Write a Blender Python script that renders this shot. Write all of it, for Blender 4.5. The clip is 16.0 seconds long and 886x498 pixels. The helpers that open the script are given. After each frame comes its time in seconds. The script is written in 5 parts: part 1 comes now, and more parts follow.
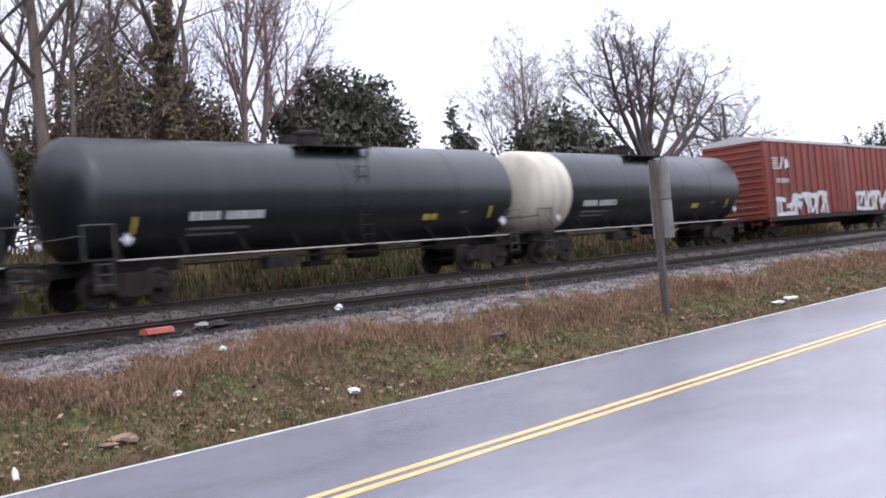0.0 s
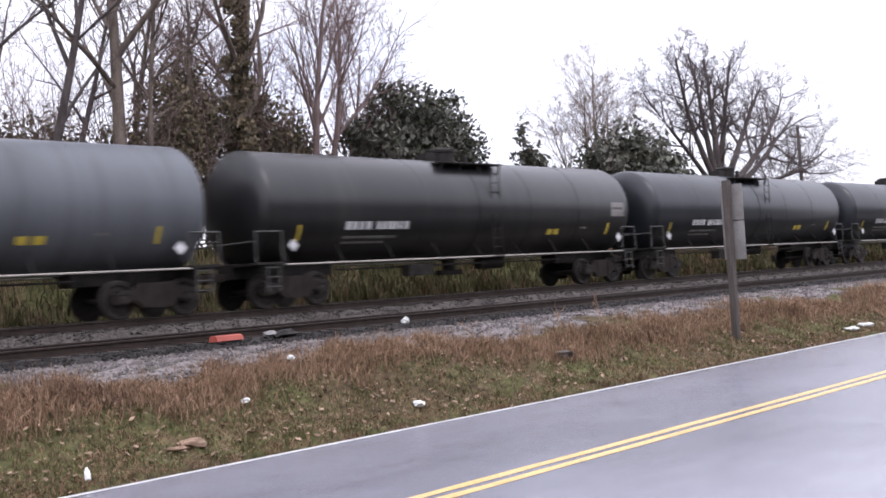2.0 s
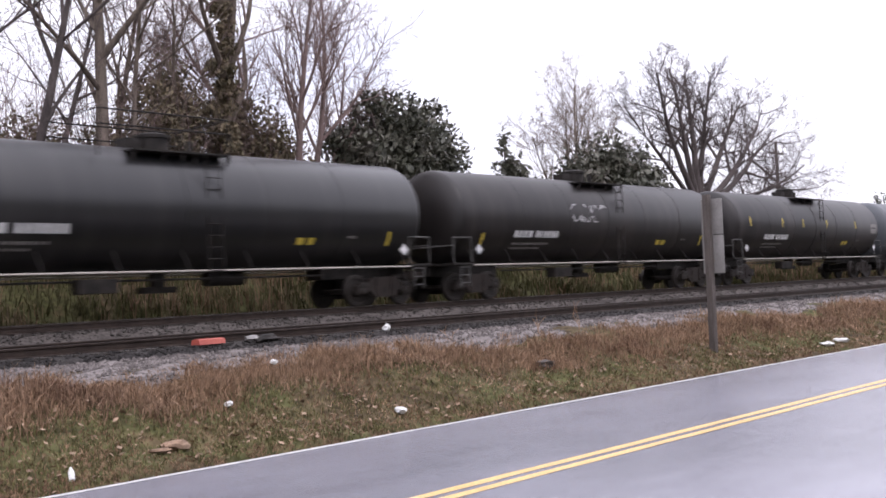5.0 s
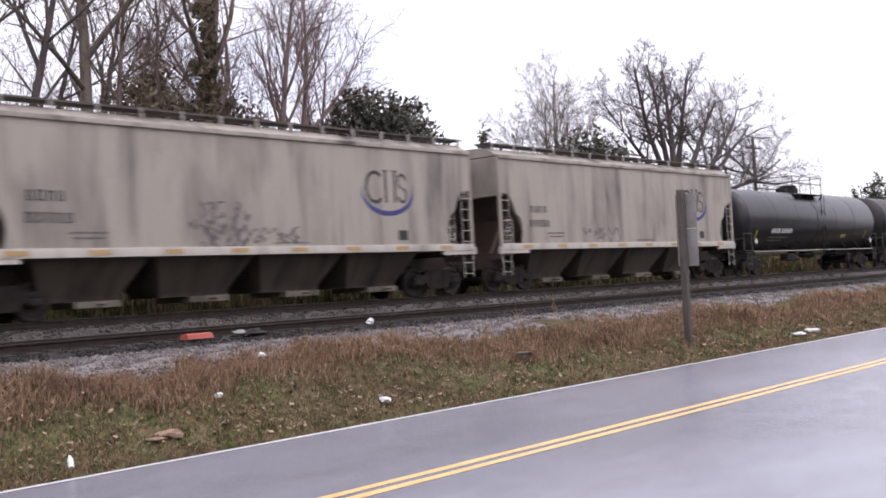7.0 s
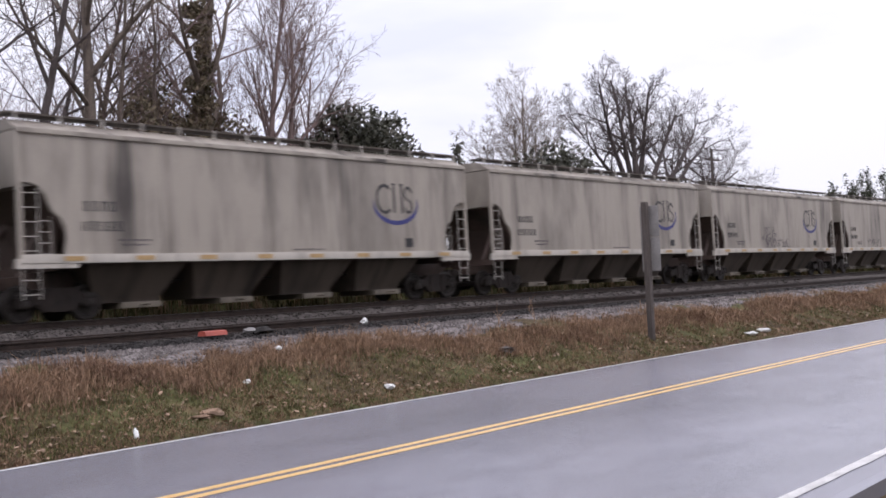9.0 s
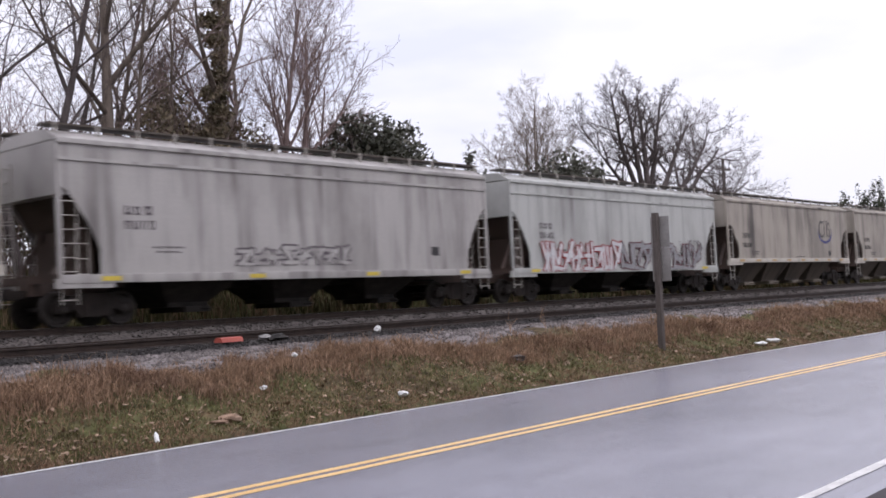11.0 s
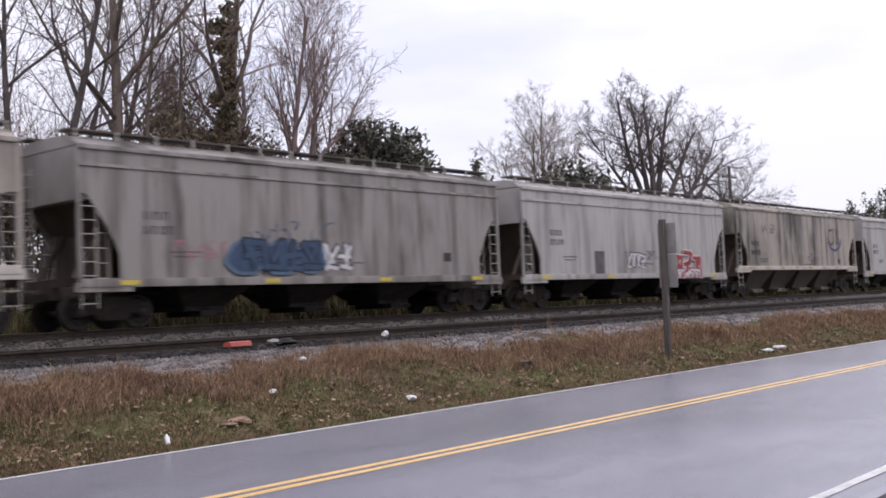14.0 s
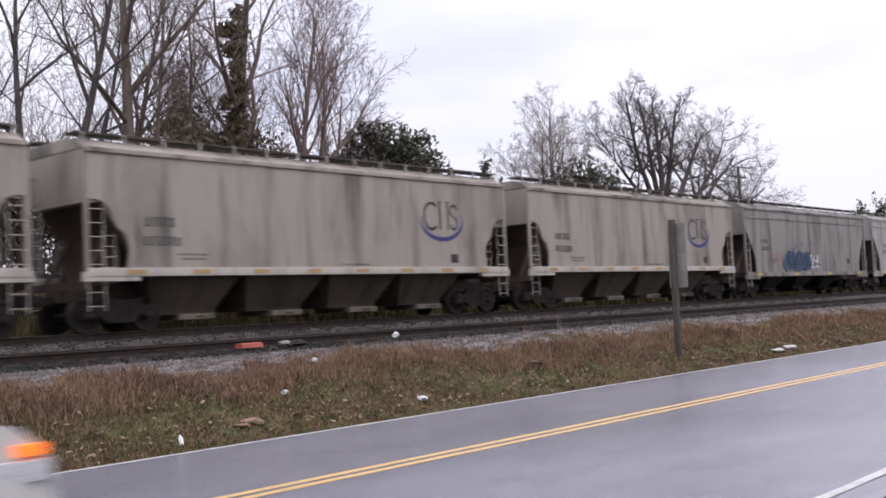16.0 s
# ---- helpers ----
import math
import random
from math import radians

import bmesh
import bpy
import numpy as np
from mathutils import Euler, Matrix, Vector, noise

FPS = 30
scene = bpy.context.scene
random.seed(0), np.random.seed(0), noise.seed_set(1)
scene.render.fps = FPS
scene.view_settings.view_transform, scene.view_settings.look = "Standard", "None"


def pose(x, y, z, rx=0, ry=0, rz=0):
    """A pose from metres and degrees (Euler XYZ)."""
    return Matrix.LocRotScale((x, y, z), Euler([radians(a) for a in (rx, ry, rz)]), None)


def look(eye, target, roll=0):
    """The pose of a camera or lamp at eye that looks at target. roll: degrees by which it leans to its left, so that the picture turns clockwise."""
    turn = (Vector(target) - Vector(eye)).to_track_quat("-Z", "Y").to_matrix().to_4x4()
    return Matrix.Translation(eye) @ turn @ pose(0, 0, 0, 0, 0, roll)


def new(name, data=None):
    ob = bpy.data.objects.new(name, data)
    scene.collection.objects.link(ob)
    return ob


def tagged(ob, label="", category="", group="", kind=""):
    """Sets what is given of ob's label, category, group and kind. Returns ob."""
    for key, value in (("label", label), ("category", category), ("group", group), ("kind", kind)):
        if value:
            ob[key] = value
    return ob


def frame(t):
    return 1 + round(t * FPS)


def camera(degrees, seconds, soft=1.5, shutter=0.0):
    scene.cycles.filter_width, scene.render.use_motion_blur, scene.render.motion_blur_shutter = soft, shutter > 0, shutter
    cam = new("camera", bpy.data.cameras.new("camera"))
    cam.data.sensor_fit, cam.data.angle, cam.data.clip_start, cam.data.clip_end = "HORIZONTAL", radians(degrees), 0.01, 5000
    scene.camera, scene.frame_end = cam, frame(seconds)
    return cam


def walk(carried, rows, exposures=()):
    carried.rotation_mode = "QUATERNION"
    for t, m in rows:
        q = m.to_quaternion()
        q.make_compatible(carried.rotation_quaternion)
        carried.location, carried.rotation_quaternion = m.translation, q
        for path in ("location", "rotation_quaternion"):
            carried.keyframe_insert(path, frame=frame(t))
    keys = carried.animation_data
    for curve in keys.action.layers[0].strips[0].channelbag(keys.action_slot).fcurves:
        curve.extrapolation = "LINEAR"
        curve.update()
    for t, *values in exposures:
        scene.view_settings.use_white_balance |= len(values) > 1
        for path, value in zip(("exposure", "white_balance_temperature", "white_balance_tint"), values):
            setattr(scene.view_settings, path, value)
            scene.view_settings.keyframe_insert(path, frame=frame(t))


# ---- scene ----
# x runs along the railway, y from the viewer's verge to the train, z up; road surface at z = 0
cam = camera(45.51, 16.0, soft=1.7, shutter=0.3)
# t, x, y, z, heading from +y towards +x, pitch, roll
PATH = [
    (0, 1.953, -0.871, 2.028, 49.365, 0.731, 5.335),
    (0.5, 1.943, -0.860, 2.028, 47.385, 0.744, 5.123),
    (1, 1.935, -0.848, 2.023, 46.212, 1.104, 4.796),
    (1.5, 1.926, -0.841, 2.015, 45.739, 1.533, 4.285),
    (2, 1.917, -0.835, 2.011, 45.886, 1.880, 3.796),
    (2.5, 1.905, -0.828, 2.007, 46.128, 2.157, 3.395),
    (3, 1.886, -0.817, 2.010, 46.385, 2.364, 3.030),
    (3.5, 1.871, -0.811, 2.010, 46.554, 2.421, 2.798),
    (4, 1.861, -0.807, 2.011, 46.663, 2.426, 2.721),
    (6.5, 1.431, -1.131, 1.992, 47.932, 1.978, 2.938),
    (7, 1.294, -1.266, 1.968, 48.102, 2.005, 3.161),
    (7.5, 0.924, -1.413, 1.953, 48.633, 2.147, 3.281),
    (8, 0.392, -1.779, 1.933, 49.060, 2.268, 3.315),
    (8.5, -0.413, -2.140, 1.906, 49.955, 2.236, 3.204),
    (9, -0.970, -2.437, 1.879, 50.157, 2.311, 3.144),
    (9.5, -1.223, -2.605, 1.922, 49.578, 2.562, 3.001),
    (12, -1.283, -2.617, 1.899, 49.653, 2.837, 2.678),
    (12.5, -1.314, -2.618, 1.893, 49.572, 2.903, 2.701),
    (13, -1.354, -2.616, 1.888, 49.585, 2.970, 2.621),
    (13.5, -1.371, -2.638, 1.881, 49.416, 3.051, 2.576),
    (14, -1.394, -2.654, 1.875, 49.322, 3.124, 2.535),
    (14.5, -1.418, -2.666, 1.870, 49.227, 3.184, 2.468),
    (15, -1.442, -2.674, 1.865, 49.129, 3.259, 2.439),
    (15.5, -1.462, -2.677, 1.862, 49.023, 3.272, 2.509),
    (16, -1.469, -2.681, 1.858, 48.844, 3.243, 2.765),
]
walk(cam, [(t, pose(x, y, z, 90 + pitch, 0, -yaw) @ pose(0, 0, 0, 0, 0, -roll)) for t, x, y, z, yaw, pitch, roll in PATH],
     exposures=[(0, 0.42, 5950, 17), (1.5, 0.42, 6050, 18), (4, 0.38, 6250, 20), (6.5, 0.28, 6250, 20), (7.5, 0.20, 6250, 20), (9, -0.04, 6200, 19), (16, -0.06, 6200, 19)])

# ---- light: overcast winter daylight ----
world = bpy.data.worlds.new("overcast")
scene.world = world
world.use_nodes = True
wn, wl = world.node_tree.nodes, world.node_tree.links
bg = wn["Background"]
sky = wn.new("ShaderNodeTexSky")
sky.sky_type, sky.sun_disc = "NISHITA", False
sky.sun_elevation, sky.sun_rotation = radians(38), radians(200)
sky_gain = wn.new("ShaderNodeMix")
sky_gain.data_type, sky_gain.blend_type = "RGBA", "MULTIPLY"
sky_gain.inputs[0].default_value = 1.0
sky_gain.inputs[7].default_value = (0.10, 0.10, 0.10, 1)
wl.new(sky.outputs[0], sky_gain.inputs[6])
wco = wn.new("ShaderNodeTexCoord")
wmap = wn.new("ShaderNodeMapping")
wmap.inputs["Scale"].default_value = (1.0, 1.0, 3.2)
wl.new(wco.outputs["Generated"], wmap.inputs[0])
cloud = wn.new("ShaderNodeTexNoise")
cloud.inputs["Scale"].default_value, cloud.inputs["Detail"].default_value = 2.3, 5.0
wl.new(wmap.outputs[0], cloud.inputs["Vector"])
cramp = wn.new("ShaderNodeValToRGB")
cramp.color_ramp.elements[0].position, cramp.color_ramp.elements[0].color = 0.30, (0.80, 0.825, 0.91, 1)
cramp.color_ramp.elements[1].position, cramp.color_ramp.elements[1].color = 0.47, (1.0, 1.0, 1.03, 1)
wl.new(cloud.outputs["Fac"], cramp.inputs[0])
cover = wn.new("ShaderNodeMix")
cover.data_type = "RGBA"
cover.inputs[0].default_value = 0.9
wl.new(sky_gain.outputs[2], cover.inputs[6])
# an overcast sky is brighter overhead than at the horizon
wsep = wn.new("ShaderNodeSeparateXYZ")
wl.new(wco.outputs["Generated"], wsep.inputs[0])
zenith = wn.new("ShaderNodeMapRange")
zenith.inputs[1].default_value, zenith.inputs[2].default_value = 0.0, 1.0
zenith.inputs[3].default_value, zenith.inputs[4].default_value = 0.82, 1.55
wl.new(wsep.outputs[2], zenith.inputs[0])
graded = wn.new("ShaderNodeMix")
graded.data_type, graded.blend_type = "RGBA", "MULTIPLY"
graded.inputs[0].default_value = 1.0
wl.new(cramp.outputs[0], graded.inputs[6])
wl.new(zenith.outputs[0], graded.inputs[7])
wl.new(graded.outputs[2], cover.inputs[7])
wl.new(cover.outputs[2], bg.inputs[0])
bg.inputs[1].default_value = 1.2

sun_data = bpy.data.lights.new("sun", "SUN")
sun_data.energy, sun_data.angle, sun_data.color = 0.7, radians(25), (1.0, 0.97, 0.93)
sun = new("sun", sun_data)
sun.matrix_world = look((0, 0, 60), (12, 40, 0))


# ---- materials ----
def material(name, colors, rough=0.8, scale=3.0, detail=6.0, stretch=(1, 1, 1), metal=0.0, bump=0.0, bump_scale=40.0, spec=0.5, fine=0.25, vary=0.0, island=False):
    """Noise-mottled surface: colors run through a ramp, with a finer grain on top and optional relief."""
    m = bpy.data.materials.new(name)
    m.use_nodes = True
    n, l = m.node_tree.nodes, m.node_tree.links
    b = n["Principled BSDF"]
    co = n.new("ShaderNodeTexCoord")
    mp = n.new("ShaderNodeMapping")
    mp.inputs["Scale"].default_value = stretch
    l.new(co.outputs["Object"], mp.inputs[0])
    vec = mp.outputs[0]
    if vary:
        info = n.new("ShaderNodeObjectInfo")
        off = n.new("ShaderNodeVectorMath")
        off.operation = "MULTIPLY_ADD"
        off.inputs[1].default_value = (vary, vary * 0.7, vary * 1.3)
        l.new(info.outputs["Random"], off.inputs[0])
        l.new(vec, off.inputs[2])
        vec = off.outputs[0]
    t = n.new("ShaderNodeTexNoise")
    t.inputs["Scale"].default_value, t.inputs["Detail"].default_value, t.inputs["Roughness"].default_value = scale, detail, 0.62
    l.new(vec, t.inputs["Vector"])
    r = n.new("ShaderNodeValToRGB")
    els = r.color_ramp.elements
    while len(els) < len(colors):
        els.new(0.5)
    for i, c in enumerate(colors):
        els[i].position = 0.30 + 0.40 * i / max(1, len(colors) - 1)
        els[i].color = (*c, 1)
    l.new(t.outputs["Fac"], r.inputs[0])
    g = n.new("ShaderNodeTexNoise")
    g.inputs["Scale"].default_value, g.inputs["Detail"].default_value = scale * 14, 3.0
    l.new(vec, g.inputs["Vector"])
    gr = n.new("ShaderNodeMapRange")
    gr.inputs[1].default_value, gr.inputs[2].default_value = 0.3, 0.7
    gr.inputs[3].default_value, gr.inputs[4].default_value = 1 - fine, 1 + fine
    l.new(g.outputs["Fac"], gr.inputs[0])
    mul = n.new("ShaderNodeMix")
    mul.data_type, mul.blend_type = "RGBA", "MULTIPLY"
    mul.inputs[0].default_value = 1.0
    l.new(r.outputs[0], mul.inputs[6])
    l.new(gr.outputs[0], mul.inputs[7])
    out = mul.outputs[2]
    if island:
        geo = n.new("ShaderNodeNewGeometry")
        ir = n.new("ShaderNodeMapRange")
        ir.inputs[3].default_value, ir.inputs[4].default_value = 0.6, 1.4
        l.new(geo.outputs["Random Per Island"], ir.inputs[0])
        m2 = n.new("ShaderNodeMix")
        m2.data_type, m2.blend_type = "RGBA", "MULTIPLY"
        m2.inputs[0].default_value = 1.0
        l.new(out, m2.inputs[6])
        l.new(ir.outputs[0], m2.inputs[7])
        out = m2.outputs[2]
    l.new(out, b.inputs["Base Color"])
    b.inputs["Roughness"].default_value, b.inputs["Metallic"].default_value = rough, metal
    b.inputs["Specular IOR Level"].default_value = spec
    if bump:
        bn = n.new("ShaderNodeTexNoise")
        bn.inputs["Scale"].default_value, bn.inputs["Detail"].default_value = bump_scale, 4.0
        l.new(vec, bn.inputs["Vector"])
        bu = n.new("ShaderNodeBump")
        bu.inputs["Strength"].default_value, bu.inputs["Distance"].default_value = bump, 0.02
        l.new(bn.outputs["Fac"], bu.inputs["Height"])
        l.new(bu.outputs[0], b.inputs["Normal"])
    return m


def weathered(name, base, dirt, amount=0.5, rough=0.55, spec=0.4, streak=1.3, lower=0.0):
    """Painted steel with rain streaks that run down the side and blotchy grime."""
    m = material(name, [base, base], rough, 2.0, vary=37.0, fine=0.06, spec=spec, bump=0.08, bump_scale=6.0)
    n, l = m.node_tree.nodes, m.node_tree.links
    b = n["Principled BSDF"]
    clean = b.inputs["Base Color"].links[0].from_socket
    co = n.new("ShaderNodeTexCoord")
    info = n.new("ShaderNodeObjectInfo")
    off = n.new("ShaderNodeVectorMath")
    off.operation = "MULTIPLY_ADD"
    off.inputs[1].default_value = (91.0, 0.0, 17.0)
    l.new(info.outputs["Random"], off.inputs[0])
    l.new(co.outputs["Object"], off.inputs[2])
    facs = []
    for sc, det, lo, hi in (((streak, 0.3, 0.10), 4.0, 0.50, 0.70), ((0.35, 0.3, 0.16), 5.0, 0.50, 0.74), ((3.4, 0.5, 0.35), 5.0, 0.54, 0.8)):
        mp = n.new("ShaderNodeMapping")
        mp.inputs["Scale"].default_value = sc
        l.new(off.outputs[0], mp.inputs[0])
        t = n.new("ShaderNodeTexNoise")
        t.inputs["Scale"].default_value, t.inputs["Detail"].default_value = 1.6, det
        l.new(mp.outputs[0], t.inputs["Vector"])
        r = n.new("ShaderNodeMapRange")
        r.inputs[1].default_value, r.inputs[2].default_value, r.inputs[4].default_value = lo, hi, amount
        l.new(t.outputs["Fac"], r.inputs[0])
        facs.append(r.outputs[0])
    a = n.new("ShaderNodeMath")
    a.operation = "ADD"
    l.new(facs[0], a.inputs[0])
    l.new(facs[1], a.inputs[1])
    a2 = n.new("ShaderNodeMath")
    a2.operation, a2.use_clamp = "MULTIPLY_ADD", True
    l.new(facs[2], a2.inputs[0])
    a2.inputs[1].default_value = 0.6
    l.new(a.outputs[0], a2.inputs[2])
    mx = n.new("ShaderNodeMix")
    mx.data_type = "RGBA"
    l.new(a2.outputs[0], mx.inputs[0])
    l.new(clean, mx.inputs[6])
    mx.inputs[7].default_value = (*dirt, 1)
    l.new(mx.outputs[2], b.inputs["Base Color"])
    return m


ASPHALT = material("asphalt", [(0.175, 0.175, 0.203), (0.23, 0.23, 0.268), (0.285, 0.285, 0.33)], 0.21, 0.22, detail=3.0, stretch=(0.45, 1, 1), bump=0.12, bump_scale=120, spec=0.8, fine=0.05)
WHITE_LINE = material("white_line", [(0.42, 0.41, 0.395), (0.66, 0.65, 0.63)], 0.6, 3.0, fine=0.15)
YELLOW_LINE = material("yellow_line", [(0.68, 0.42, 0.14), (0.80, 0.53, 0.20)], 0.42, 2.0, fine=0.15, spec=0.5)
SOIL = material("verge_soil", [(0.05, 0.038, 0.022), (0.095, 0.072, 0.042), (0.08, 0.082, 0.034), (0.14, 0.095, 0.058)], 0.95, 0.5, bump=0.8, bump_scale=18, spec=0.1, fine=0.5)
GRAVEL = material("grey_gravel", [(0.13, 0.114, 0.108), (0.195, 0.172, 0.164), (0.155, 0.136, 0.128)], 0.9, 0.8, bump=0.9, bump_scale=22, spec=0.2, fine=0.45)
BALLAST = material("dark_ballast", [(0.012, 0.0105, 0.010), (0.025, 0.0215, 0.020), (0.045, 0.04, 0.037)], 0.9, 1.1, bump=1.0, bump_scale=20, spec=0.2, fine=0.5)
STONE = material("ballast_stone", [(0.085, 0.074, 0.07), (0.17, 0.15, 0.143)], 0.85, 4, spec=0.25, island=True)
MAIN_BALLAST = material("brown_grey_ballast", [(0.05, 0.043, 0.039), (0.092, 0.08, 0.073), (0.125, 0.11, 0.101)], 0.9, 1.1, bump=1.0, bump_scale=20, spec=0.2, fine=0.5)
DARKSTONE = material("oily_stone", [(0.010, 0.009, 0.0085), (0.034, 0.03, 0.028)], 0.85, 4, spec=0.25, island=True)
TIE = material("creosoted_wood", [(0.02, 0.016, 0.013), (0.055, 0.045, 0.038)], 0.85, 3, stretch=(4, 0.4, 1), bump=0.5, vary=20)
MID_STONE = material("brown_grey_stone", [(0.038, 0.033, 0.03), (0.085, 0.075, 0.069)], 0.85, 4, spec=0.25, island=True)
TANK_IRON = material("dull_grab_iron", [(0.05, 0.048, 0.046), (0.12, 0.115, 0.11)], 0.6, 4)
RAIL = material("rusty_rail", [(0.025, 0.018, 0.015), (0.06, 0.042, 0.034)], 0.6, 5, metal=0.5, spec=0.4)
RAIL_TOP = material("polished_rail_head", [(0.35, 0.34, 0.34), (0.5, 0.49, 0.48)], 0.3, 3, metal=0.9)
GRASS_GREEN = material("green_grass", [(0.055, 0.062, 0.022), (0.125, 0.115, 0.048), (0.19, 0.145, 0.082)], 0.8, 0.7, island=True, spec=0.2)
GRASS_DEAD = material("dead_grass", [(0.145, 0.085, 0.055), (0.28, 0.184, 0.118), (0.18, 0.112, 0.076)], 0.85, 0.6, island=True, spec=0.15)
WEEDS = material("tall_weeds", [(0.06, 0.066, 0.028), (0.105, 0.10, 0.045), (0.15, 0.128, 0.07)], 0.85, 0.4, island=True, spec=0.15)
LEAF_DEAD = material("fallen_leaf", [(0.15, 0.09, 0.058), (0.34, 0.245, 0.175)], 0.8, 2, island=True, spec=0.2)
BARK = material("grey_brown_bark", [(0.085, 0.07, 0.058), (0.16, 0.13, 0.108), (0.21, 0.172, 0.145)], 0.95, 2, stretch=(3, 3, 0.6), bump=0.6, bump_scale=25, spec=0.1)
TWIG = material("grey_brown_twigs", [(0.15, 0.12, 0.10), (0.25, 0.205, 0.175)], 0.95, 2, spec=0.1)
BARK_DARK = material("dark_bark", [(0.065, 0.055, 0.053), (0.135, 0.113, 0.108)], 0.95, 2, stretch=(3, 3, 0.6), bump=0.6, bump_scale=25, spec=0.1)
BARK_RED = material("reddish_twig_bark", [(0.17, 0.125, 0.115), (0.27, 0.20, 0.185)], 0.95, 2, spec=0.1)
IVY = material("ivy_leaves", [(0.085, 0.078, 0.046), (0.165, 0.135, 0.085), (0.23, 0.175, 0.12)], 0.7, 1.0, island=True, spec=0.3)
EVERGREEN = material("evergreen_leaves", [(0.045, 0.05, 0.038), (0.095, 0.096, 0.07), (0.145, 0.126, 0.105)], 0.48, 0.8, island=True, spec=0.4)
PINE = material("far_pine_needles", [(0.03, 0.038, 0.026), (0.07, 0.072, 0.045)], 0.8, 0.4, island=True, spec=0.2)
WOOD_POST = material("weathered_post_wood", [(0.06, 0.05, 0.043), (0.12, 0.10, 0.09)], 0.9, 3, stretch=(5, 5, 0.5), bump=0.4)
SIGN_BACK = material("grey_sign_back", [(0.19, 0.178, 0.17), (0.29, 0.278, 0.265)], 0.55, 2, metal=0.3, fine=0.1)
POLE_WOOD = material("utility_pole_wood", [(0.06, 0.05, 0.045), (0.11, 0.09, 0.08)], 0.9, 3, stretch=(5, 5, 0.5))

HOPPER_BEIGE = weathered("beige_hopper_paint", (0.375, 0.335, 0.285), (0.075, 0.065, 0.058), 0.6, streak=0.8)
HOPPER_BEIGE_DIRTY = weathered("grimy_beige_hopper_paint", (0.36, 0.32, 0.27), (0.05, 0.044, 0.04), 0.9)
HOPPER_GREY = weathered("pale_grey_hopper_paint", (0.42, 0.40, 0.38), (0.13, 0.116, 0.11), 0.55)
HOPPER_GREY_DIRTY = weathered("grimy_grey_hopper_paint", (0.29, 0.265, 0.248), (0.08, 0.067, 0.06), 0.8, streak=0.9)
HOPPER_LIGHT = weathered("light_grey_green_hopper_paint", (0.46, 0.465, 0.44), (0.17, 0.16, 0.15), 0.45)
SILL_PAINT = weathered("pale_sill_paint", (0.54, 0.50, 0.44), (0.20, 0.175, 0.15), 0.4)
# underside grime, darkened further for the shade under the cars; also on roof walks
UNDER_GRIME_SHADE = weathered("grimy_shaded_underside", (0.085, 0.068, 0.054), (0.022, 0.018, 0.015), 0.65)
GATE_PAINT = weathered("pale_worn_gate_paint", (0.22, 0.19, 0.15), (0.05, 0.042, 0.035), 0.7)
# brown hull colour with the shade of the end openings put into it
HULL_SHADE = weathered("shaded_brown_hull", (0.095, 0.066, 0.055), (0.03, 0.024, 0.021), 0.6)
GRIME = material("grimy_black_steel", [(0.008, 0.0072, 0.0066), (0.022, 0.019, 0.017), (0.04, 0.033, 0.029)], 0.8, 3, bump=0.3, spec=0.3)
RUSTY_GRIME = material("rusty_black_steel", [(0.012, 0.009, 0.008), (0.032, 0.024, 0.02)], 0.8, 3, bump=0.3, spec=0.3)
WHEEL_STEEL = material("worn_wheel_steel", [(0.025, 0.022, 0.02), (0.06, 0.05, 0.045)], 0.55, 6, metal=0.6)
GRAB = material("pale_grab_iron", [(0.30, 0.28, 0.25), (0.44, 0.41, 0.37)], 0.6, 4)
TANK_BLACK = weathered("black_tank_paint", (0.009, 0.009, 0.010), (0.027, 0.0255, 0.025), 0.45, 0.34, 0.6)
TANK_BLUE = weathered("blue_black_tank_paint", (0.009, 0.011, 0.0145), (0.024, 0.027, 0.032), 0.45, 0.34, 0.6)
TANK_BROWN = weathered("brown_black_tank_paint", (0.009, 0.0075, 0.0072), (0.034, 0.028, 0.026), 0.5, 0.42, 0.45)
TANK_SILVER = weathered("silver_grey_tank_paint", (0.105, 0.113, 0.126), (0.045, 0.048, 0.051), 0.4, 0.42, 0.5)
TANK_WHITE = weathered("cream_tank_paint", (0.62, 0.58, 0.48), (0.25, 0.22, 0.18), 0.5)
BOX_RED = weathered("boxcar_red_paint", (0.22, 0.05, 0.035), (0.10, 0.04, 0.035), 0.6)
BOX_ROOF = weathered("galvanised_boxcar_roof", (0.52, 0.51, 0.50), (0.24, 0.21, 0.19), 0.5)
MARK_WHITE = material("white_stencil", [(0.5, 0.5, 0.5), (0.68, 0.68, 0.68)], 0.6, 3)
MARK_DARK = material("dark_stencil", [(0.018, 0.018, 0.02), (0.05, 0.046, 0.046)], 0.6, 3)
MARK_BLUE = material("blue_stencil", [(0.03, 0.032, 0.14), (0.055, 0.058, 0.21)], 0.6, 3)
MARK_YELLOW = material("yellow_reflective_strip", [(0.50, 0.38, 0.05), (0.68, 0.52, 0.08)], 0.5, 3)
MARK_ORANGE = material("orange_reflective_strip", [(0.40, 0.26, 0.11), (0.50, 0.34, 0.16)], 0.5, 3)
SPRAY_RED = material("red_spray_paint", [(0.22, 0.03, 0.03), (0.35, 0.05, 0.05)], 0.6, 3)
SPRAY_BLUE = material("dark_blue_spray_paint", [(0.025, 0.045, 0.09), (0.05, 0.09, 0.16)], 0.6, 3)
SPRAY_PALE = material("pale_spray_paint", [(0.45, 0.45, 0.46), (0.65, 0.64, 0.64)], 0.6, 3)
SPRAY_DARK = material("dark_spray_paint", [(0.06, 0.05, 0.055), (0.13, 0.11, 0.12)], 0.6, 3)
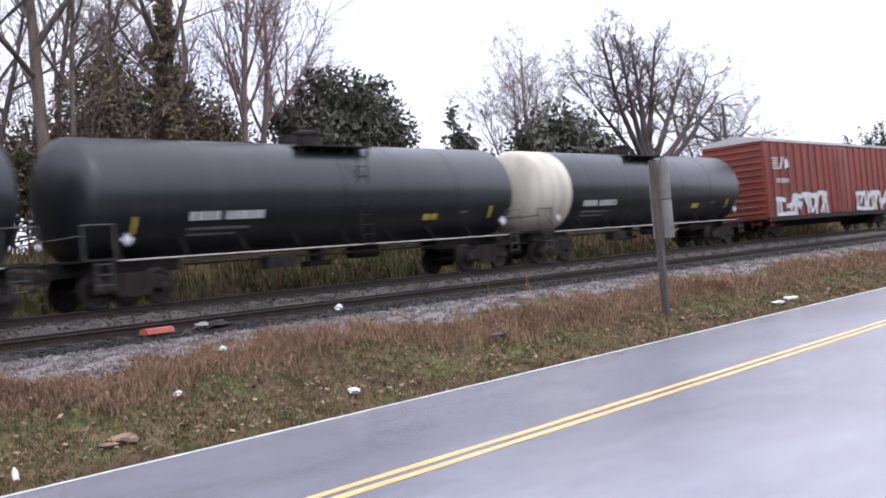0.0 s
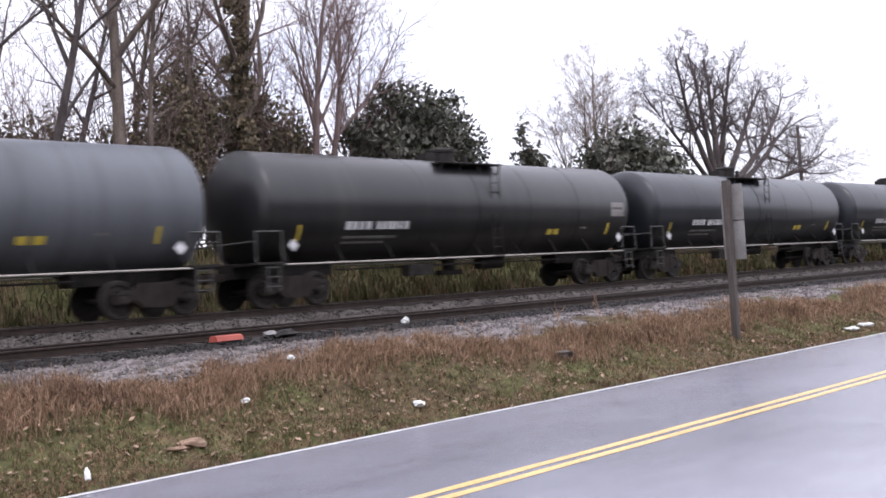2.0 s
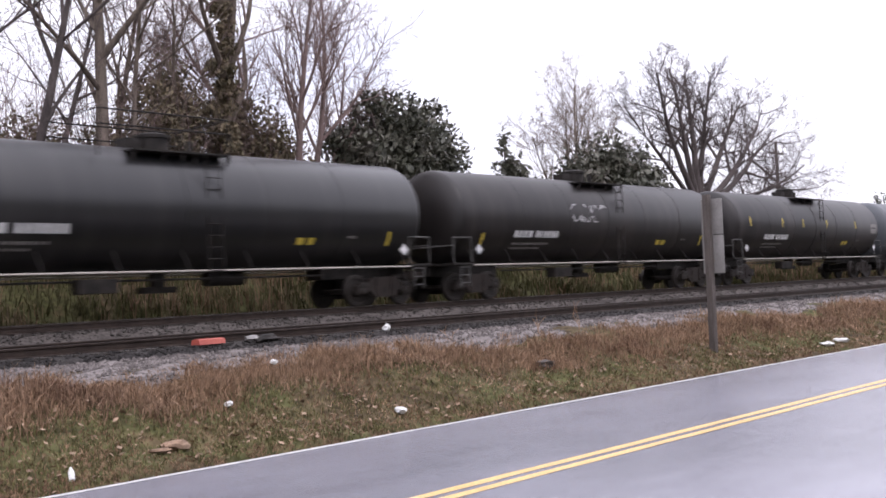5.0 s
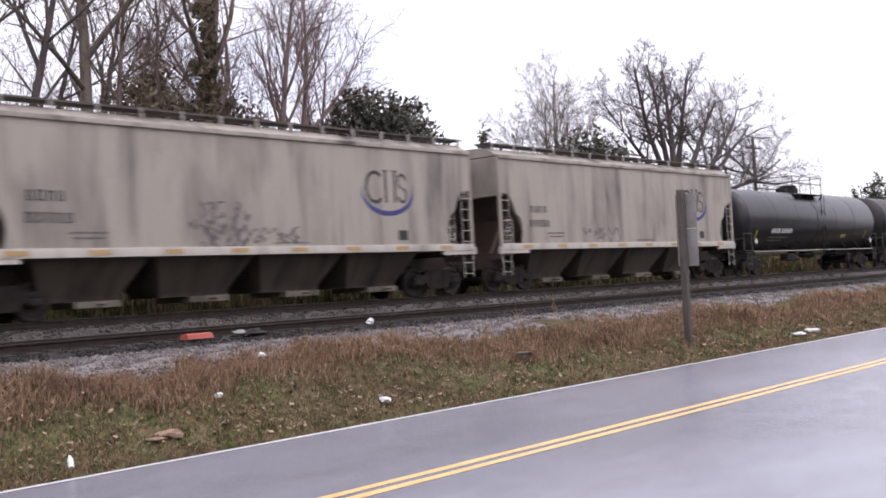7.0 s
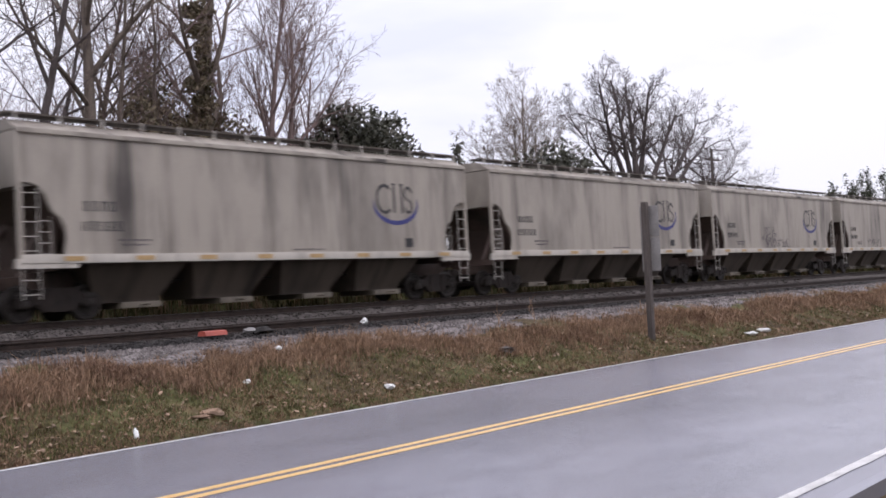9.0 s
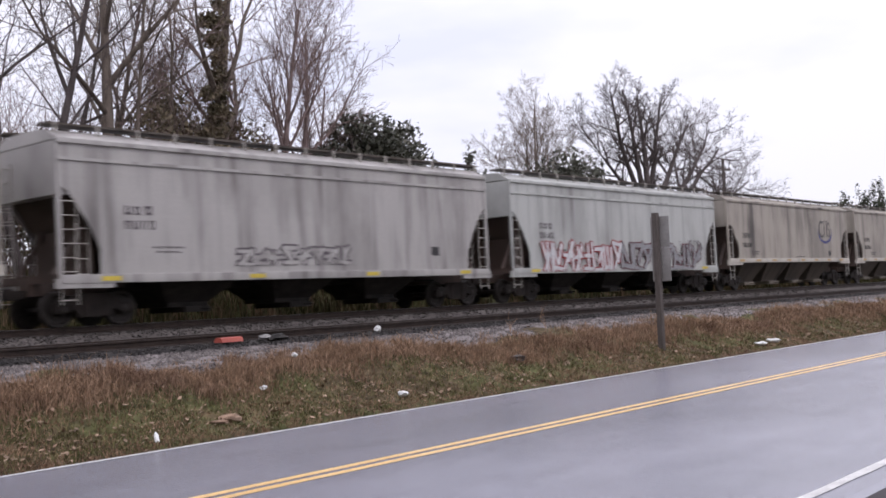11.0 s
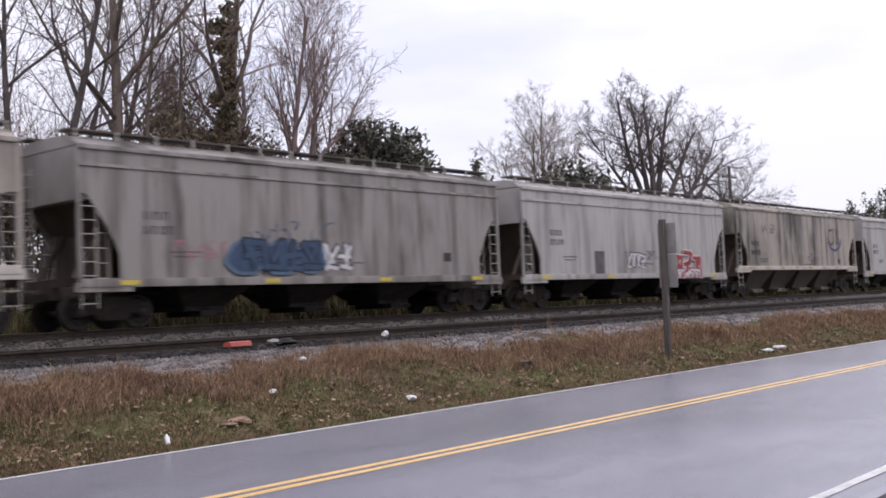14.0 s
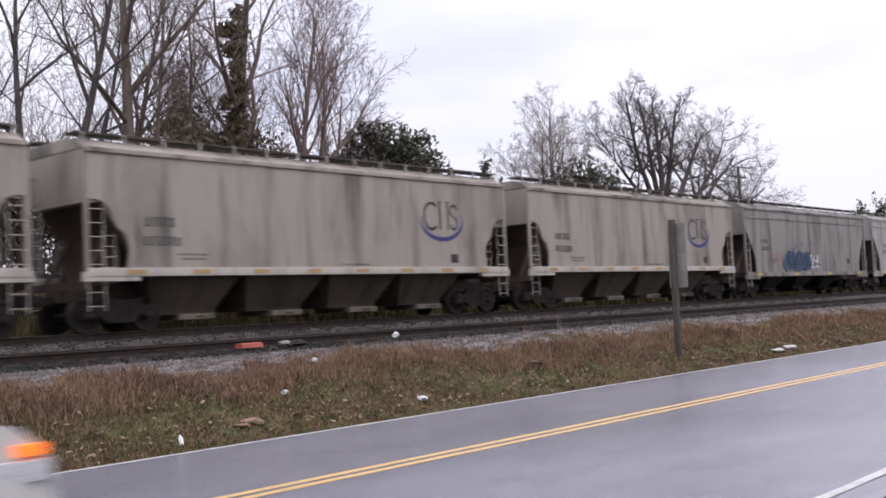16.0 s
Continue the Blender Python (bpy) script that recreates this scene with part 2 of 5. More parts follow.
SPRAY_PINK = material("dull_pink_spray_paint", [(0.30, 0.13, 0.15), (0.42, 0.2, 0.22)], 0.6, 3)
SPRAY_SKY = material("light_blue_spray_paint", [(0.075, 0.12, 0.18), (0.11, 0.17, 0.25)], 0.6, 3)
SPRAY_NAVY = material("navy_spray_paint", [(0.01, 0.014, 0.03), (0.02, 0.03, 0.055)], 0.6, 3)
SPRAY_GREY = material("grey_spray_paint", [(0.20, 0.20, 0.205), (0.30, 0.295, 0.30)], 0.6, 3)
SPRAY_MAROON = material("maroon_spray_paint", [(0.06, 0.02, 0.025), (0.13, 0.035, 0.045)], 0.6, 3)
PLASTIC_RED = material("orange_red_plastic", [(0.34, 0.065, 0.045), (0.44, 0.10, 0.07)], 0.5, 4)
LITTER_WHITE = material("white_litter", [(0.6, 0.6, 0.58), (0.8, 0.8, 0.78)], 0.6, 5)


# ---- mesh helpers ----
def part(name, bm, mat, parent=None, label="", smooth=35):
    """Links a bmesh as one mesh object, under a thing or a part."""
    me = bpy.data.meshes.new(name)
    bmesh.ops.recalc_face_normals(bm, faces=bm.faces)
    bm.to_mesh(me)
    bm.free()
    return place(name, me, mat, parent, label, smooth)


def place(name, me, mat, parent=None, label="", smooth=35):
    if mat and not me.materials:
        me.materials.append(mat)
    if smooth:
        me.shade_smooth()
        me.set_sharp_from_angle(angle=radians(smooth))
    ob = new(name, me)
    if parent:
        ob.parent = parent
    if label:
        tagged(ob, label)
    return ob


def raw(name, verts, faces, mat, parent=None, label="", smooth=0):
    me = bpy.data.meshes.new(name)
    me.from_pydata([tuple(v) for v in verts], [], [tuple(f) for f in faces])
    me.update()
    return place(name, me, mat, parent, label, smooth)


def box(bm, x0, x1, y0, y1, z0, z1, bevel=0.0):
    v = [bm.verts.new(p) for p in ((x0, y0, z0), (x1, y0, z0), (x1, y1, z0), (x0, y1, z0), (x0, y0, z1), (x1, y0, z1), (x1, y1, z1), (x0, y1, z1))]
    fs = [bm.faces.new([v[i] for i in q]) for q in ((3, 2, 1, 0), (4, 5, 6, 7), (0, 1, 5, 4), (1, 2, 6, 5), (2, 3, 7, 6), (3, 0, 4, 7))]
    if bevel:
        es = list({e for f in fs for e in f.edges})
        bmesh.ops.bevel(bm, geom=es, offset=bevel, segments=2, affect="EDGES", profile=0.7)
    return bm


def prism(bm, poly, y0, y1):
    """Extrudes a polygon of (x, z) corners from y0 to y1."""
    a = [bm.verts.new((x, y0, z)) for x, z in poly]
    b = [bm.verts.new((x, y1, z)) for x, z in poly]
    bm.faces.new(a)
    bm.faces.new(b[::-1])
    k = len(poly)
    for i in range(k):
        bm.faces.new((a[i], b[i], b[(i + 1) % k], a[(i + 1) % k]))
    return bm


def prism_x(bm, poly, x0, x1):
    """Extrudes a polygon of (y, z) corners from x0 to x1."""
    a = [bm.verts.new((x0, y, z)) for y, z in poly]
    b = [bm.verts.new((x1, y, z)) for y, z in poly]
    bm.faces.new(a)
    bm.faces.new(b[::-1])
    k = len(poly)
    for i in range(k):
        bm.faces.new((a[i], b[i], b[(i + 1) % k], a[(i + 1) % k]))
    return bm


def rod(bm, p, q, r, seg=6, r2=None):
    """A capped round bar from p to q."""
    p, q = Vector(p), Vector(q)
    w = (q - p).normalized()
    u = w.orthogonal().normalized()
    v = w.cross(u)
    rings = []
    for c, rad in ((p, r), (q, r if r2 is None else r2)):
        rings.append([bm.verts.new(c + rad * (math.cos(a) * u + math.sin(a) * v)) for a in (2 * math.pi * i / seg for i in range(seg))])
    for i in range(seg):
        bm.faces.new((rings[0][i], rings[0][(i + 1) % seg], rings[1][(i + 1) % seg], rings[1][i]))
    bm.faces.new(rings[0][::-1])
    bm.faces.new(rings[1])
    return bm


def lathe(bm, profile, axis="x", seg=40, centre=(0, 0, 0)):
    """Turns (along, radius) pairs round an axis."""
    rings = []
    for s, r in profile:
        ring = []
        for i in range(seg):
            a = 2 * math.pi * i / seg
            c, d = r * math.cos(a), r * math.sin(a)
            p = {"x": (s, c, d), "y": (c, s, d), "z": (c, d, s)}[axis]
            ring.append(bm.verts.new(Vector(p) + Vector(centre)))
        rings.append(ring)
    for a, b in zip(rings, rings[1:]):
        for i in range(seg):
            bm.faces.new((a[i], a[(i + 1) % seg], b[(i + 1) % seg], b[i]))
    bm.faces.new(rings[0][::-1])
    bm.faces.new(rings[-1])
    return bm


def fresh():
    return bmesh.new()


# ---- ground, road, railway ----
ROAD_FAR, ROAD_MID, ROAD_NEAR = 10.07, 6.33, 1.15
SIDING_Y, SIDING_Z = 17.7, 1.36
MAIN_Y, MAIN_Z = 22.85, 1.66
PROFILE_Y = [-600, -60, -8, 0.0, 0.7, 10.24, 10.4, 11.1, 11.8, 12.6, 13.5, 14.4, 16.0, 19.3, 21.0, 24.7, 25.6, 27.0, 29.0, 32, 90, 900]
PROFILE_Z = [0, 0, -0.1, 0.0, -0.16, -0.16, 0.02, 0.20, 0.48, 0.76, 0.94, 1.0, 1.05, 1.08, 1.2, 1.2, 1.3, 2.5, 3.3, 3.6, 4.0, 6.0]


def ground_z(x, y):
    """Height of the ground sheet, with small humps off the road and the tracks."""
    z = np.interp(y, PROFILE_Y, PROFILE_Z)
    soft = np.interp(y, [10.2, 10.6, 11.5, 13.6, 14.5, 19, 26, 28], [0, 0.4, 1, 1, 0.25, 0.2, 0.2, 1]) + np.interp(y, [-3, 0.0, 0.7], [1, 0.6, 0])
    hump = 0.06 * np.sin(x * 0.9 + 1.3 * np.sin(y * 1.1)) + 0.045 * np.sin(x * 2.3 + y * 2.0) + 0.03 * np.sin(x * 5.1 - y * 3.7)
    return z + soft * hump


def grid_mesh(name, xs, ys, height, mat):
    gx, gy = np.meshgrid(xs, ys)
    verts = np.stack([gx, gy, height(gx, gy)], -1).reshape(-1, 3)
    w = len(xs)
    i = (np.arange(len(ys) - 1)[:, None] * w + np.arange(w - 1)[None, :]).ravel()
    faces = np.stack([i, i + 1, i + w + 1, i + w], 1)
    return raw(name, verts.tolist(), faces.tolist(), mat, smooth=60)


xs = np.concatenate([[-900, -500, -300, -180, -110, -70, -45, -30], np.arange(-20, 0, 1.0), np.arange(0, 45, 0.25), np.arange(45, 100, 0.6), [102, 106, 112, 120, 135, 160, 200, 270, 380, 600, 1000, 1600]])
ys = np.concatenate([[-600, -300, -120, -60, -30, -15, -8, -5], np.arange(-4, -0.1, 0.4), [0.0, 0.35, 0.7, 4, 8, 10.24], np.arange(10.3, 16.1, 0.12), np.arange(16.5, 32, 0.5), [34, 37, 40, 50, 65, 90, 140, 220, 400, 900]])
ground = grid_mesh("ground", xs, ys, ground_z, SOIL)
tagged(ground, "sloping verge of soil under dead and green grass", "ground", kind="structure")

bm = fresh()
prism_x(bm, [(0.75, -0.3), (10.24, -0.3), (10.24, -0.02), (10.16, 0.0), (6.4, 0.008), (0.85, 0.0), (0.75, -0.02)], -900, 1600)
road = part("road", bm, ASPHALT, smooth=0)
tagged(road, "damp grey two-lane asphalt road with painted lines", "road", kind="structure")


def painted_line(label, mat, y, z, width):
    rng = random.Random(int(y * 100))
    verts, faces = [], []
    stations = np.concatenate([[-900, -200, -60], np.arange(-20, 110, 0.5), [150, 300, 1600]])
    for x in stations:
        a, b = rng.uniform(-0.008, 0.008), rng.uniform(-0.008, 0.008)
        verts += [(x, y - width / 2 + a, z), (x, y + width / 2 + b, z)]
    for i in range(len(stations) - 1):
        faces.append((2 * i, 2 * i + 2, 2 * i + 3, 2 * i + 1))
    ob = raw("road_line", verts, faces, mat, road, label)
    return ob


painted_line("worn white edge line", WHITE_LINE, ROAD_FAR, 0.005, 0.095)
painted_line("worn yellow centre line", YELLOW_LINE, ROAD_MID + 0.13, 0.012, 0.14)
painted_line("worn yellow centre line", YELLOW_LINE, ROAD_MID - 0.13, 0.012, 0.14)
painted_line("worn white edge line", WHITE_LINE, ROAD_NEAR, 0.007, 0.12)


def strip(name, label, section, mat, category):
    """A long bed of loose stone with a lumpy top; section gives (y, z) from near to far."""
    yy = np.array([p[0] for p in section])
    zz = np.array([p[1] for p in section])
    fine_y = np.unique(np.concatenate([yy, np.arange(yy[0], yy[-1], 0.3)]))
    sx = np.concatenate([[-900, -300, -100, -40], np.arange(-20, 60, 0.35), np.arange(60, 120, 1.0), [140, 200, 400, 1600]])

    def h(x, y):
        edge = np.clip((y - yy[0]) * 3, 0, 1) * np.clip((yy[-1] - y) * 3, 0, 1)
        return np.interp(y, yy, zz) + edge * (0.022 * np.sin(7.1 * x + 3 * np.sin(2.2 * y + x)) + 0.018 * np.sin(11.3 * y + 4.7 * x))
    ob = grid_mesh(name, sx, fine_y, h, mat)
    return tagged(ob, label, category, kind="structure")


strip("gravel_path", "pale grey gravel shoulder beside the siding", [(12.7, 0.55), (13.3, 0.97), (14.2, 1.03), (15.2, 1.07), (15.6, 1.06), (15.9, 0.95)], GRAVEL, "gravel")
strip("siding_ballast", "dark oily ballast bed of the siding track", [(15.2, 0.98), (15.7, 1.12), (16.5, 1.16), (18.9, 1.17), (19.6, 1.16), (20.0, 0.95)], BALLAST, "ballast")
strip("main_ballast", "grey-brown ballast bed under the running train", [(19.6, 1.0), (20.4, 1.16), (21.4, 1.44), (24.3, 1.46), (25.6, 1.2), (26.0, 1.0)], MAIN_BALLAST, "ballast")

RAIL_SECTION = [(-0.07, 0.0), (0.07, 0.0), (0.07, 0.012), (0.012, 0.03), (0.01, 0.125), (0.036, 0.137), (0.036, 0.165), (0.024, 0.172), (-0.024, 0.172), (-0.036, 0.165), (-0.036, 0.137), (-0.01, 0.125), (-0.012, 0.03), (-0.07, 0.012)]


def railway_track(label, y, z, shiny):
    track = tagged(new("railway_track"), label, "railway track", kind="structure")
    for side in (-0.7525, 0.7525):
        bm = fresh()
        prism_x(bm, [(y + side + a, z - 0.172 + b) for a, b in RAIL_SECTION], -600, 1200)
        part("rail", bm, RAIL, track)
        if shiny:
            bm = fresh()
            box(bm, -600, 1200, y + side - 0.022, y + side + 0.022, z, z + 0.003)
            part("rail_head", bm, RAIL_TOP, track, "polished running surface")
    bm = fresh()
    box(bm, -0.115, 0.115, -1.28, 1.28, -0.10, 0.08, 0.012)
    me = bpy.data.meshes.new("tie")
    bm.to_mesh(me)
    bm.free()
    rng = random.Random(int(y))
    for i in range(150):
        ob = place("tie", me, TIE, track, smooth=0)
        ob.location = (-4 + i * 0.53 + rng.uniform(-0.02, 0.02), y + rng.uniform(-0.04, 0.04), z - 0.25)
        ob.rotation_euler.z = rng.uniform(-0.015, 0.015)
    verts, faces = [], []
    for i in range(230):
        x0 = -4 + (150 + i) * 0.53 if i < 150 else -4 - (i - 149) * 0.53
        b = len(verts)
        for dz in (-0.35, -0.17):
            verts += [(x0 - 0.115, y - 1.28, z + dz), (x0 + 0.115, y - 1.28, z + dz), (x0 + 0.115, y + 1.28, z + dz), (x0 - 0.115, y + 1.28, z + dz)]
        faces += [(b + 4, b + 5, b + 6, b + 7), (b, b + 1, b + 5, b + 4), (b + 1, b + 2, b + 6, b + 5), (b + 2, b + 3, b + 7, b + 6), (b + 3, b, b + 4, b + 7)]
    tagged(raw("far_ties", verts, faces, TIE, track), kind="stuff")
    return track


railway_track("rusty little-used siding track on dark timber ties", SIDING_Y, SIDING_Z, False)
railway_track("main line track with worn steel rails", MAIN_Y, MAIN_Z, True)


def stones(name, label, count, xr, yr, height, size, mat, seed):
    """Loose stones scattered over a bed, one joined mesh."""
    rng = np.random.RandomState(seed)
    x = xr[0] + (xr[1] - xr[0]) * rng.rand(count) ** 1.6
    y = rng.uniform(yr[0], yr[1], count)
    z = height(x, y)
    base = np.array([(1, 0, 0), (0, 1, 0), (-1, 0, 0), (0, -1, 0), (0, 0, 0.8), (0, 0, -0.6)], float)
    tri = np.array([(0, 1, 4), (1, 2, 4), (2, 3, 4), (3, 0, 4), (1, 0, 5), (2, 1, 5), (3, 2, 5), (0, 3, 5)])
    s = size * rng.uniform(0.5, 1.5, (count, 1, 1))
    v = base[None] * s * rng.uniform(0.6, 1.4, (count, 6, 3))
    a = rng.uniform(0, 6.28, count)
    c, d = np.cos(a)[:, None], np.sin(a)[:, None]
    v = np.stack([v[..., 0] * c - v[..., 1] * d, v[..., 0] * d + v[..., 1] * c, v[..., 2]], -1)
    v += np.stack([x, y, z], -1)[:, None]
    f = tri[None] + (np.arange(count) * 6)[:, None, None]
    return tagged(raw(name, v.reshape(-1, 3).tolist(), f.reshape(-1, 3).tolist(), mat), label, "gravel", kind="stuff")


stones("gravel_stones", "loose pale grey gravel stones", 13000, (6, 60), (13.0, 15.5), lambda x, y: np.interp(y, [12.9, 13.4, 14.2, 15.2, 16.3], [0.84, 0.97, 1.03, 1.07, 1.12]) + 0.01, 0.03, STONE, 3)
stones("ballast_stones", "dark loose ballast stones between the rails", 10000, (6, 55), (15.3, 19.5), lambda x, y: np.interp(y, [15.2, 15.7, 16.5, 19.6], [1.0, 1.12, 1.16, 1.16]) + 0.012, 0.035, DARKSTONE, 4)
stones("ballast_stones", "grey-brown loose ballast stones by the main line", 8000, (6, 60), (19.5, 22.0), lambda x, y: np.interp(y, [19.6, 20.4, 21.4, 24], [1.0, 1.16, 1.44, 1.46]) + 0.012, 0.038, MID_STONE, 5)
stones("ballast_stones", "grey stones spilled at the grass edge", 1600, (14.0, 17.6), (14.0, 14.7), lambda x, y: 1.04 + 0 * x, 0.05, STONE, 6)


# ---- railway cars: built round x = 0 on the rail head, z up from it ----
def truck_side_shape():
    return [(-1.12, 0.36), (-1.12, 0.60), (-0.92, 0.70), (-0.66, 0.66), (-0.45, 0.84), (0.45, 0.84), (0.66, 0.66), (0.92, 0.70), (1.12, 0.60), (1.12, 0.36), (0.74, 0.36), (0.60, 0.46), (0.42, 0.24), (-0.42, 0.24), (-0.60, 0.46), (-0.74, 0.36)]


def shared_truck_meshes():
    def keep(name, bm, mat):
        bmesh.ops.recalc_face_normals(bm, faces=bm.faces)
        me = bpy.data.meshes.new(name)
        bm.to_mesh(me)
        bm.free()
        me.materials.append(mat)
        return me
    out = {}
    bm = fresh()
    box(bm, -0.22, 0.22, -0.95, 0.95, 0.48, 0.80, 0.03)
    rod(bm, (0, 0, 0.80), (0, 0, 0.92), 0.2, 14)
    out["truck"] = keep("truck", bm, GRIME)
    bm = fresh()
    prism(bm, truck_side_shape(), -0.07, 0.07)
    for sx in (-0.3, 0.3):
        box(bm, sx - 0.06, sx + 0.06, -0.10, 0.10, 0.26, 0.80)
    out["side_frame"] = keep("side_frame", bm, RUSTY_GRIME)
    bm = fresh()
    for sx in (-0.13, 0.0, 0.13):
        lathe(bm, [(0.30 + 0.03 * i, 0.055 + 0.012 * (i % 2)) for i in range(10)], "z", 10, (sx, 0, 0))
    out["spring_group"] = keep("spring_group", bm, GRIME)
    bm = fresh()
    for s in (-1, 1):
        lathe(bm, [(s * 0.69, 0.20), (s * 0.69, 0.485), (s * 0.715, 0.485), (s * 0.722, 0.462), (s * 0.81, 0.455), (s * 0.822, 0.44), (s * 0.822, 0.37), (s * 0.78, 0.33), (s * 0.78, 0.17), (s * 0.83, 0.14), (s * 0.83, 0.08)], "y", 28)
        lathe(bm, [(s * 0.90, 0.10), (s * 1.06, 0.10), (s * 1.08, 0.07)], "y", 10)
        for a in range(3):
            q = a * 2.094
            rod(bm, (0.05 * math.cos(q), s * 1.07, 0.05 * math.sin(q)), (0.05 * math.cos(q), s * 1.10, 0.05 * math.sin(q)), 0.018, 6)
    rod(bm, (0, -0.9, 0), (0, 0.9, 0), 0.085, 12)
    out["wheelset"] = keep("wheelset", bm, WHEEL_STEEL)
    bm = fresh()
    box(bm, -0.17, 0.17, -0.1, 0.1, 0.56, 0.68, 0.02)
    out["bearing_adapter"] = keep("bearing_adapter", bm, GRIME)
    return out


TRUCK = shared_truck_meshes()
WHEELSETS = []
WHEEL_R = 0.457


def add_truck(car, x):
    truck = place("truck", TRUCK["truck"], None, car)
    truck.location = (x, 0, 0)
    for s in (-1, 1):
        for key, dx in (("side_frame", 0), ("spring_group", 0), ("bearing_adapter", -0.88), ("bearing_adapter", 0.88)):
            ob = place(key, TRUCK[key], None, truck)
            ob.location = (dx, s * 0.99, 0)
    for dx in (-0.89, 0.89):
        w = place("wheelset", TRUCK["wheelset"], None, truck)
        w.location = (dx, 0, WHEEL_R)
        WHEELSETS.append((w, dx))


def add_coupler(car, x, s, z=0.88, reach=0.45):
    bm = fresh()
    box(bm, min(x, x + s * reach), max(x, x + s * reach), -0.09, 0.09, z - 0.1, z + 0.1, 0.02)
    box(bm, min(x + s * (reach - 0.05), x + s * (reach + 0.21)), max(x + s * (reach - 0.05), x + s * (reach + 0.21)), -0.16, 0.16, z - 0.15, z + 0.15, 0.05)
    part("coupler", bm, RUSTY_GRIME, car)
    bm = fresh()
    pts = [(x, 0.3, 0.8), (x + s * 0.25, 0.3, 0.62), (x + s * 0.5, 0.22, 0.55), (x + s * 0.62, 0.1, 0.62)]
    for a, b in zip(pts, pts[1:]):
        rod(bm, a, b, 0.025, 6)
    part("air_hose", bm, GRIME, car)


def add_ladder(car, x, y, z0, z1, mat, width=0.42, rungs=6, along="x", rail=0.017):
    bm = fresh()
    d = Vector((width / 2, 0, 0)) if along == "x" else Vector((0, width / 2, 0))
    c = Vector((x, y, 0))
    for s in (-1, 1):
        rod(bm, c + s * d + Vector((0, 0, z0)), c + s * d + Vector((0, 0, z1)), rail, 6)
    for i in range(rungs):
        z = z0 + 0.12 + (z1 - z0 - 0.24) * i / (rungs - 1)
        rod(bm, c - d + Vector((0, 0, z)), c + d + Vector((0, 0, z)), rail * 0.8, 6)
    return part("ladder", bm, mat, car)


def stencil(car, x, z, y, width, height, count, mat, name="stencil_mark", seed=1):
    """A row of plain blocks where lettering stands."""
    rng = random.Random(seed)
    step = width / count
    whole = fresh() if height < 0.15 else None
    for i in range(count):
        w = step * rng.uniform(0.55, 0.75)
        h = height * rng.uniform(0.88, 1.0)
        x0 = x - width / 2 + i * step
        t = w * 0.28
        bm = whole or fresh()
        box(bm, x0, x0 + t, y - 0.004, y + 0.004, z, z + h)
        box(bm, x0 + w - t, x0 + w, y - 0.004, y + 0.004, z, z + h)
        if rng.random() < 0.8:
            box(bm, x0 + t, x0 + w - t, y - 0.004, y + 0.004, z + h - t, z + h)
        if rng.random() < 0.7:
            box(bm, x0 + t, x0 + w - t, y - 0.004, y + 0.004, z, z + t)
        if not whole:
            part(name, bm, mat, car, smooth=0)
    if whole:
        tagged(part(name, whole, mat, car, smooth=0), kind="stuff")


def ring_poly(cx, cz, r0, r1, a0, a1, n=18, squash=1.0, taper=False):
    out, inn = [], []
    for i in range(n + 1):
        f = i / n
        a = radians(a0 + (a1 - a0) * f)
        k = (r1 - r0) * (math.sin(math.pi * f) if taper else 1.0)
        out.append((cx + r1 * math.cos(a), cz + squash * r1 * math.sin(a)))
        inn.append((cx + (r1 - max(k, 0.012)) * math.cos(a), cz + squash * (r1 - max(k, 0.012)) * math.sin(a)))
    return out + inn[::-1]


def band(bm, poly, y, n):
    """Flat band from the outline of ring_poly, one closed strip."""
    k = len(poly) // 2
    rows = [[bm.verts.new((poly[i][0], y + d, poly[i][1])) for d in (-0.004, 0.004)] + [bm.verts.new((poly[-1 - i][0], y + d, poly[-1 - i][1])) for d in (0.004, -0.004)] for i in range(k)]
    for a, b in zip(rows, rows[1:]):
        for q in range(4):
            bm.faces.new((a[q], a[(q + 1) % 4], b[(q + 1) % 4], b[q]))
    bm.faces.new(rows[0][::-1])
    bm.faces.new(rows[-1])


def add_emblem(car, x, y):
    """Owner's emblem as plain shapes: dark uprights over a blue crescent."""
    marks = [ring_poly(x - 0.50, 3.38, 0.33, 0.42, 48, 312, 16, 1.2), ring_poly(x + 0.66, 3.58, 0.13, 0.20, 10, 250, 12, 1.3), ring_poly(x + 0.66, 3.16, 0.13, 0.20, -170, 80, 12, 1.3)]
    for outline in marks:
        bm = fresh()
        band(bm, outline, y, 0)
        part("emblem_stroke", bm, MARK_DARK, car, "dark grey painted stroke", 0)
    for dx in (-0.10, 0.30):
        bm = fresh()
        box(bm, x + dx, x + dx + 0.09, y - 0.004, y + 0.004, 2.92, 3.86)
        box(bm, x + dx - 0.06, x + dx + 0.15, y - 0.004, y + 0.004, 3.86, 3.91)
        part("emblem_stroke", bm, MARK_DARK, car, "dark grey painted stroke", 0)
    bm = fresh()
    band(bm, ring_poly(x + 0.04, 3.20, 0.86, 1.1, 165, 380, 26, 0.62, True), y, 0)
    part("emblem_crescent", bm, MARK_BLUE, car, "blue painted crescent", 0)


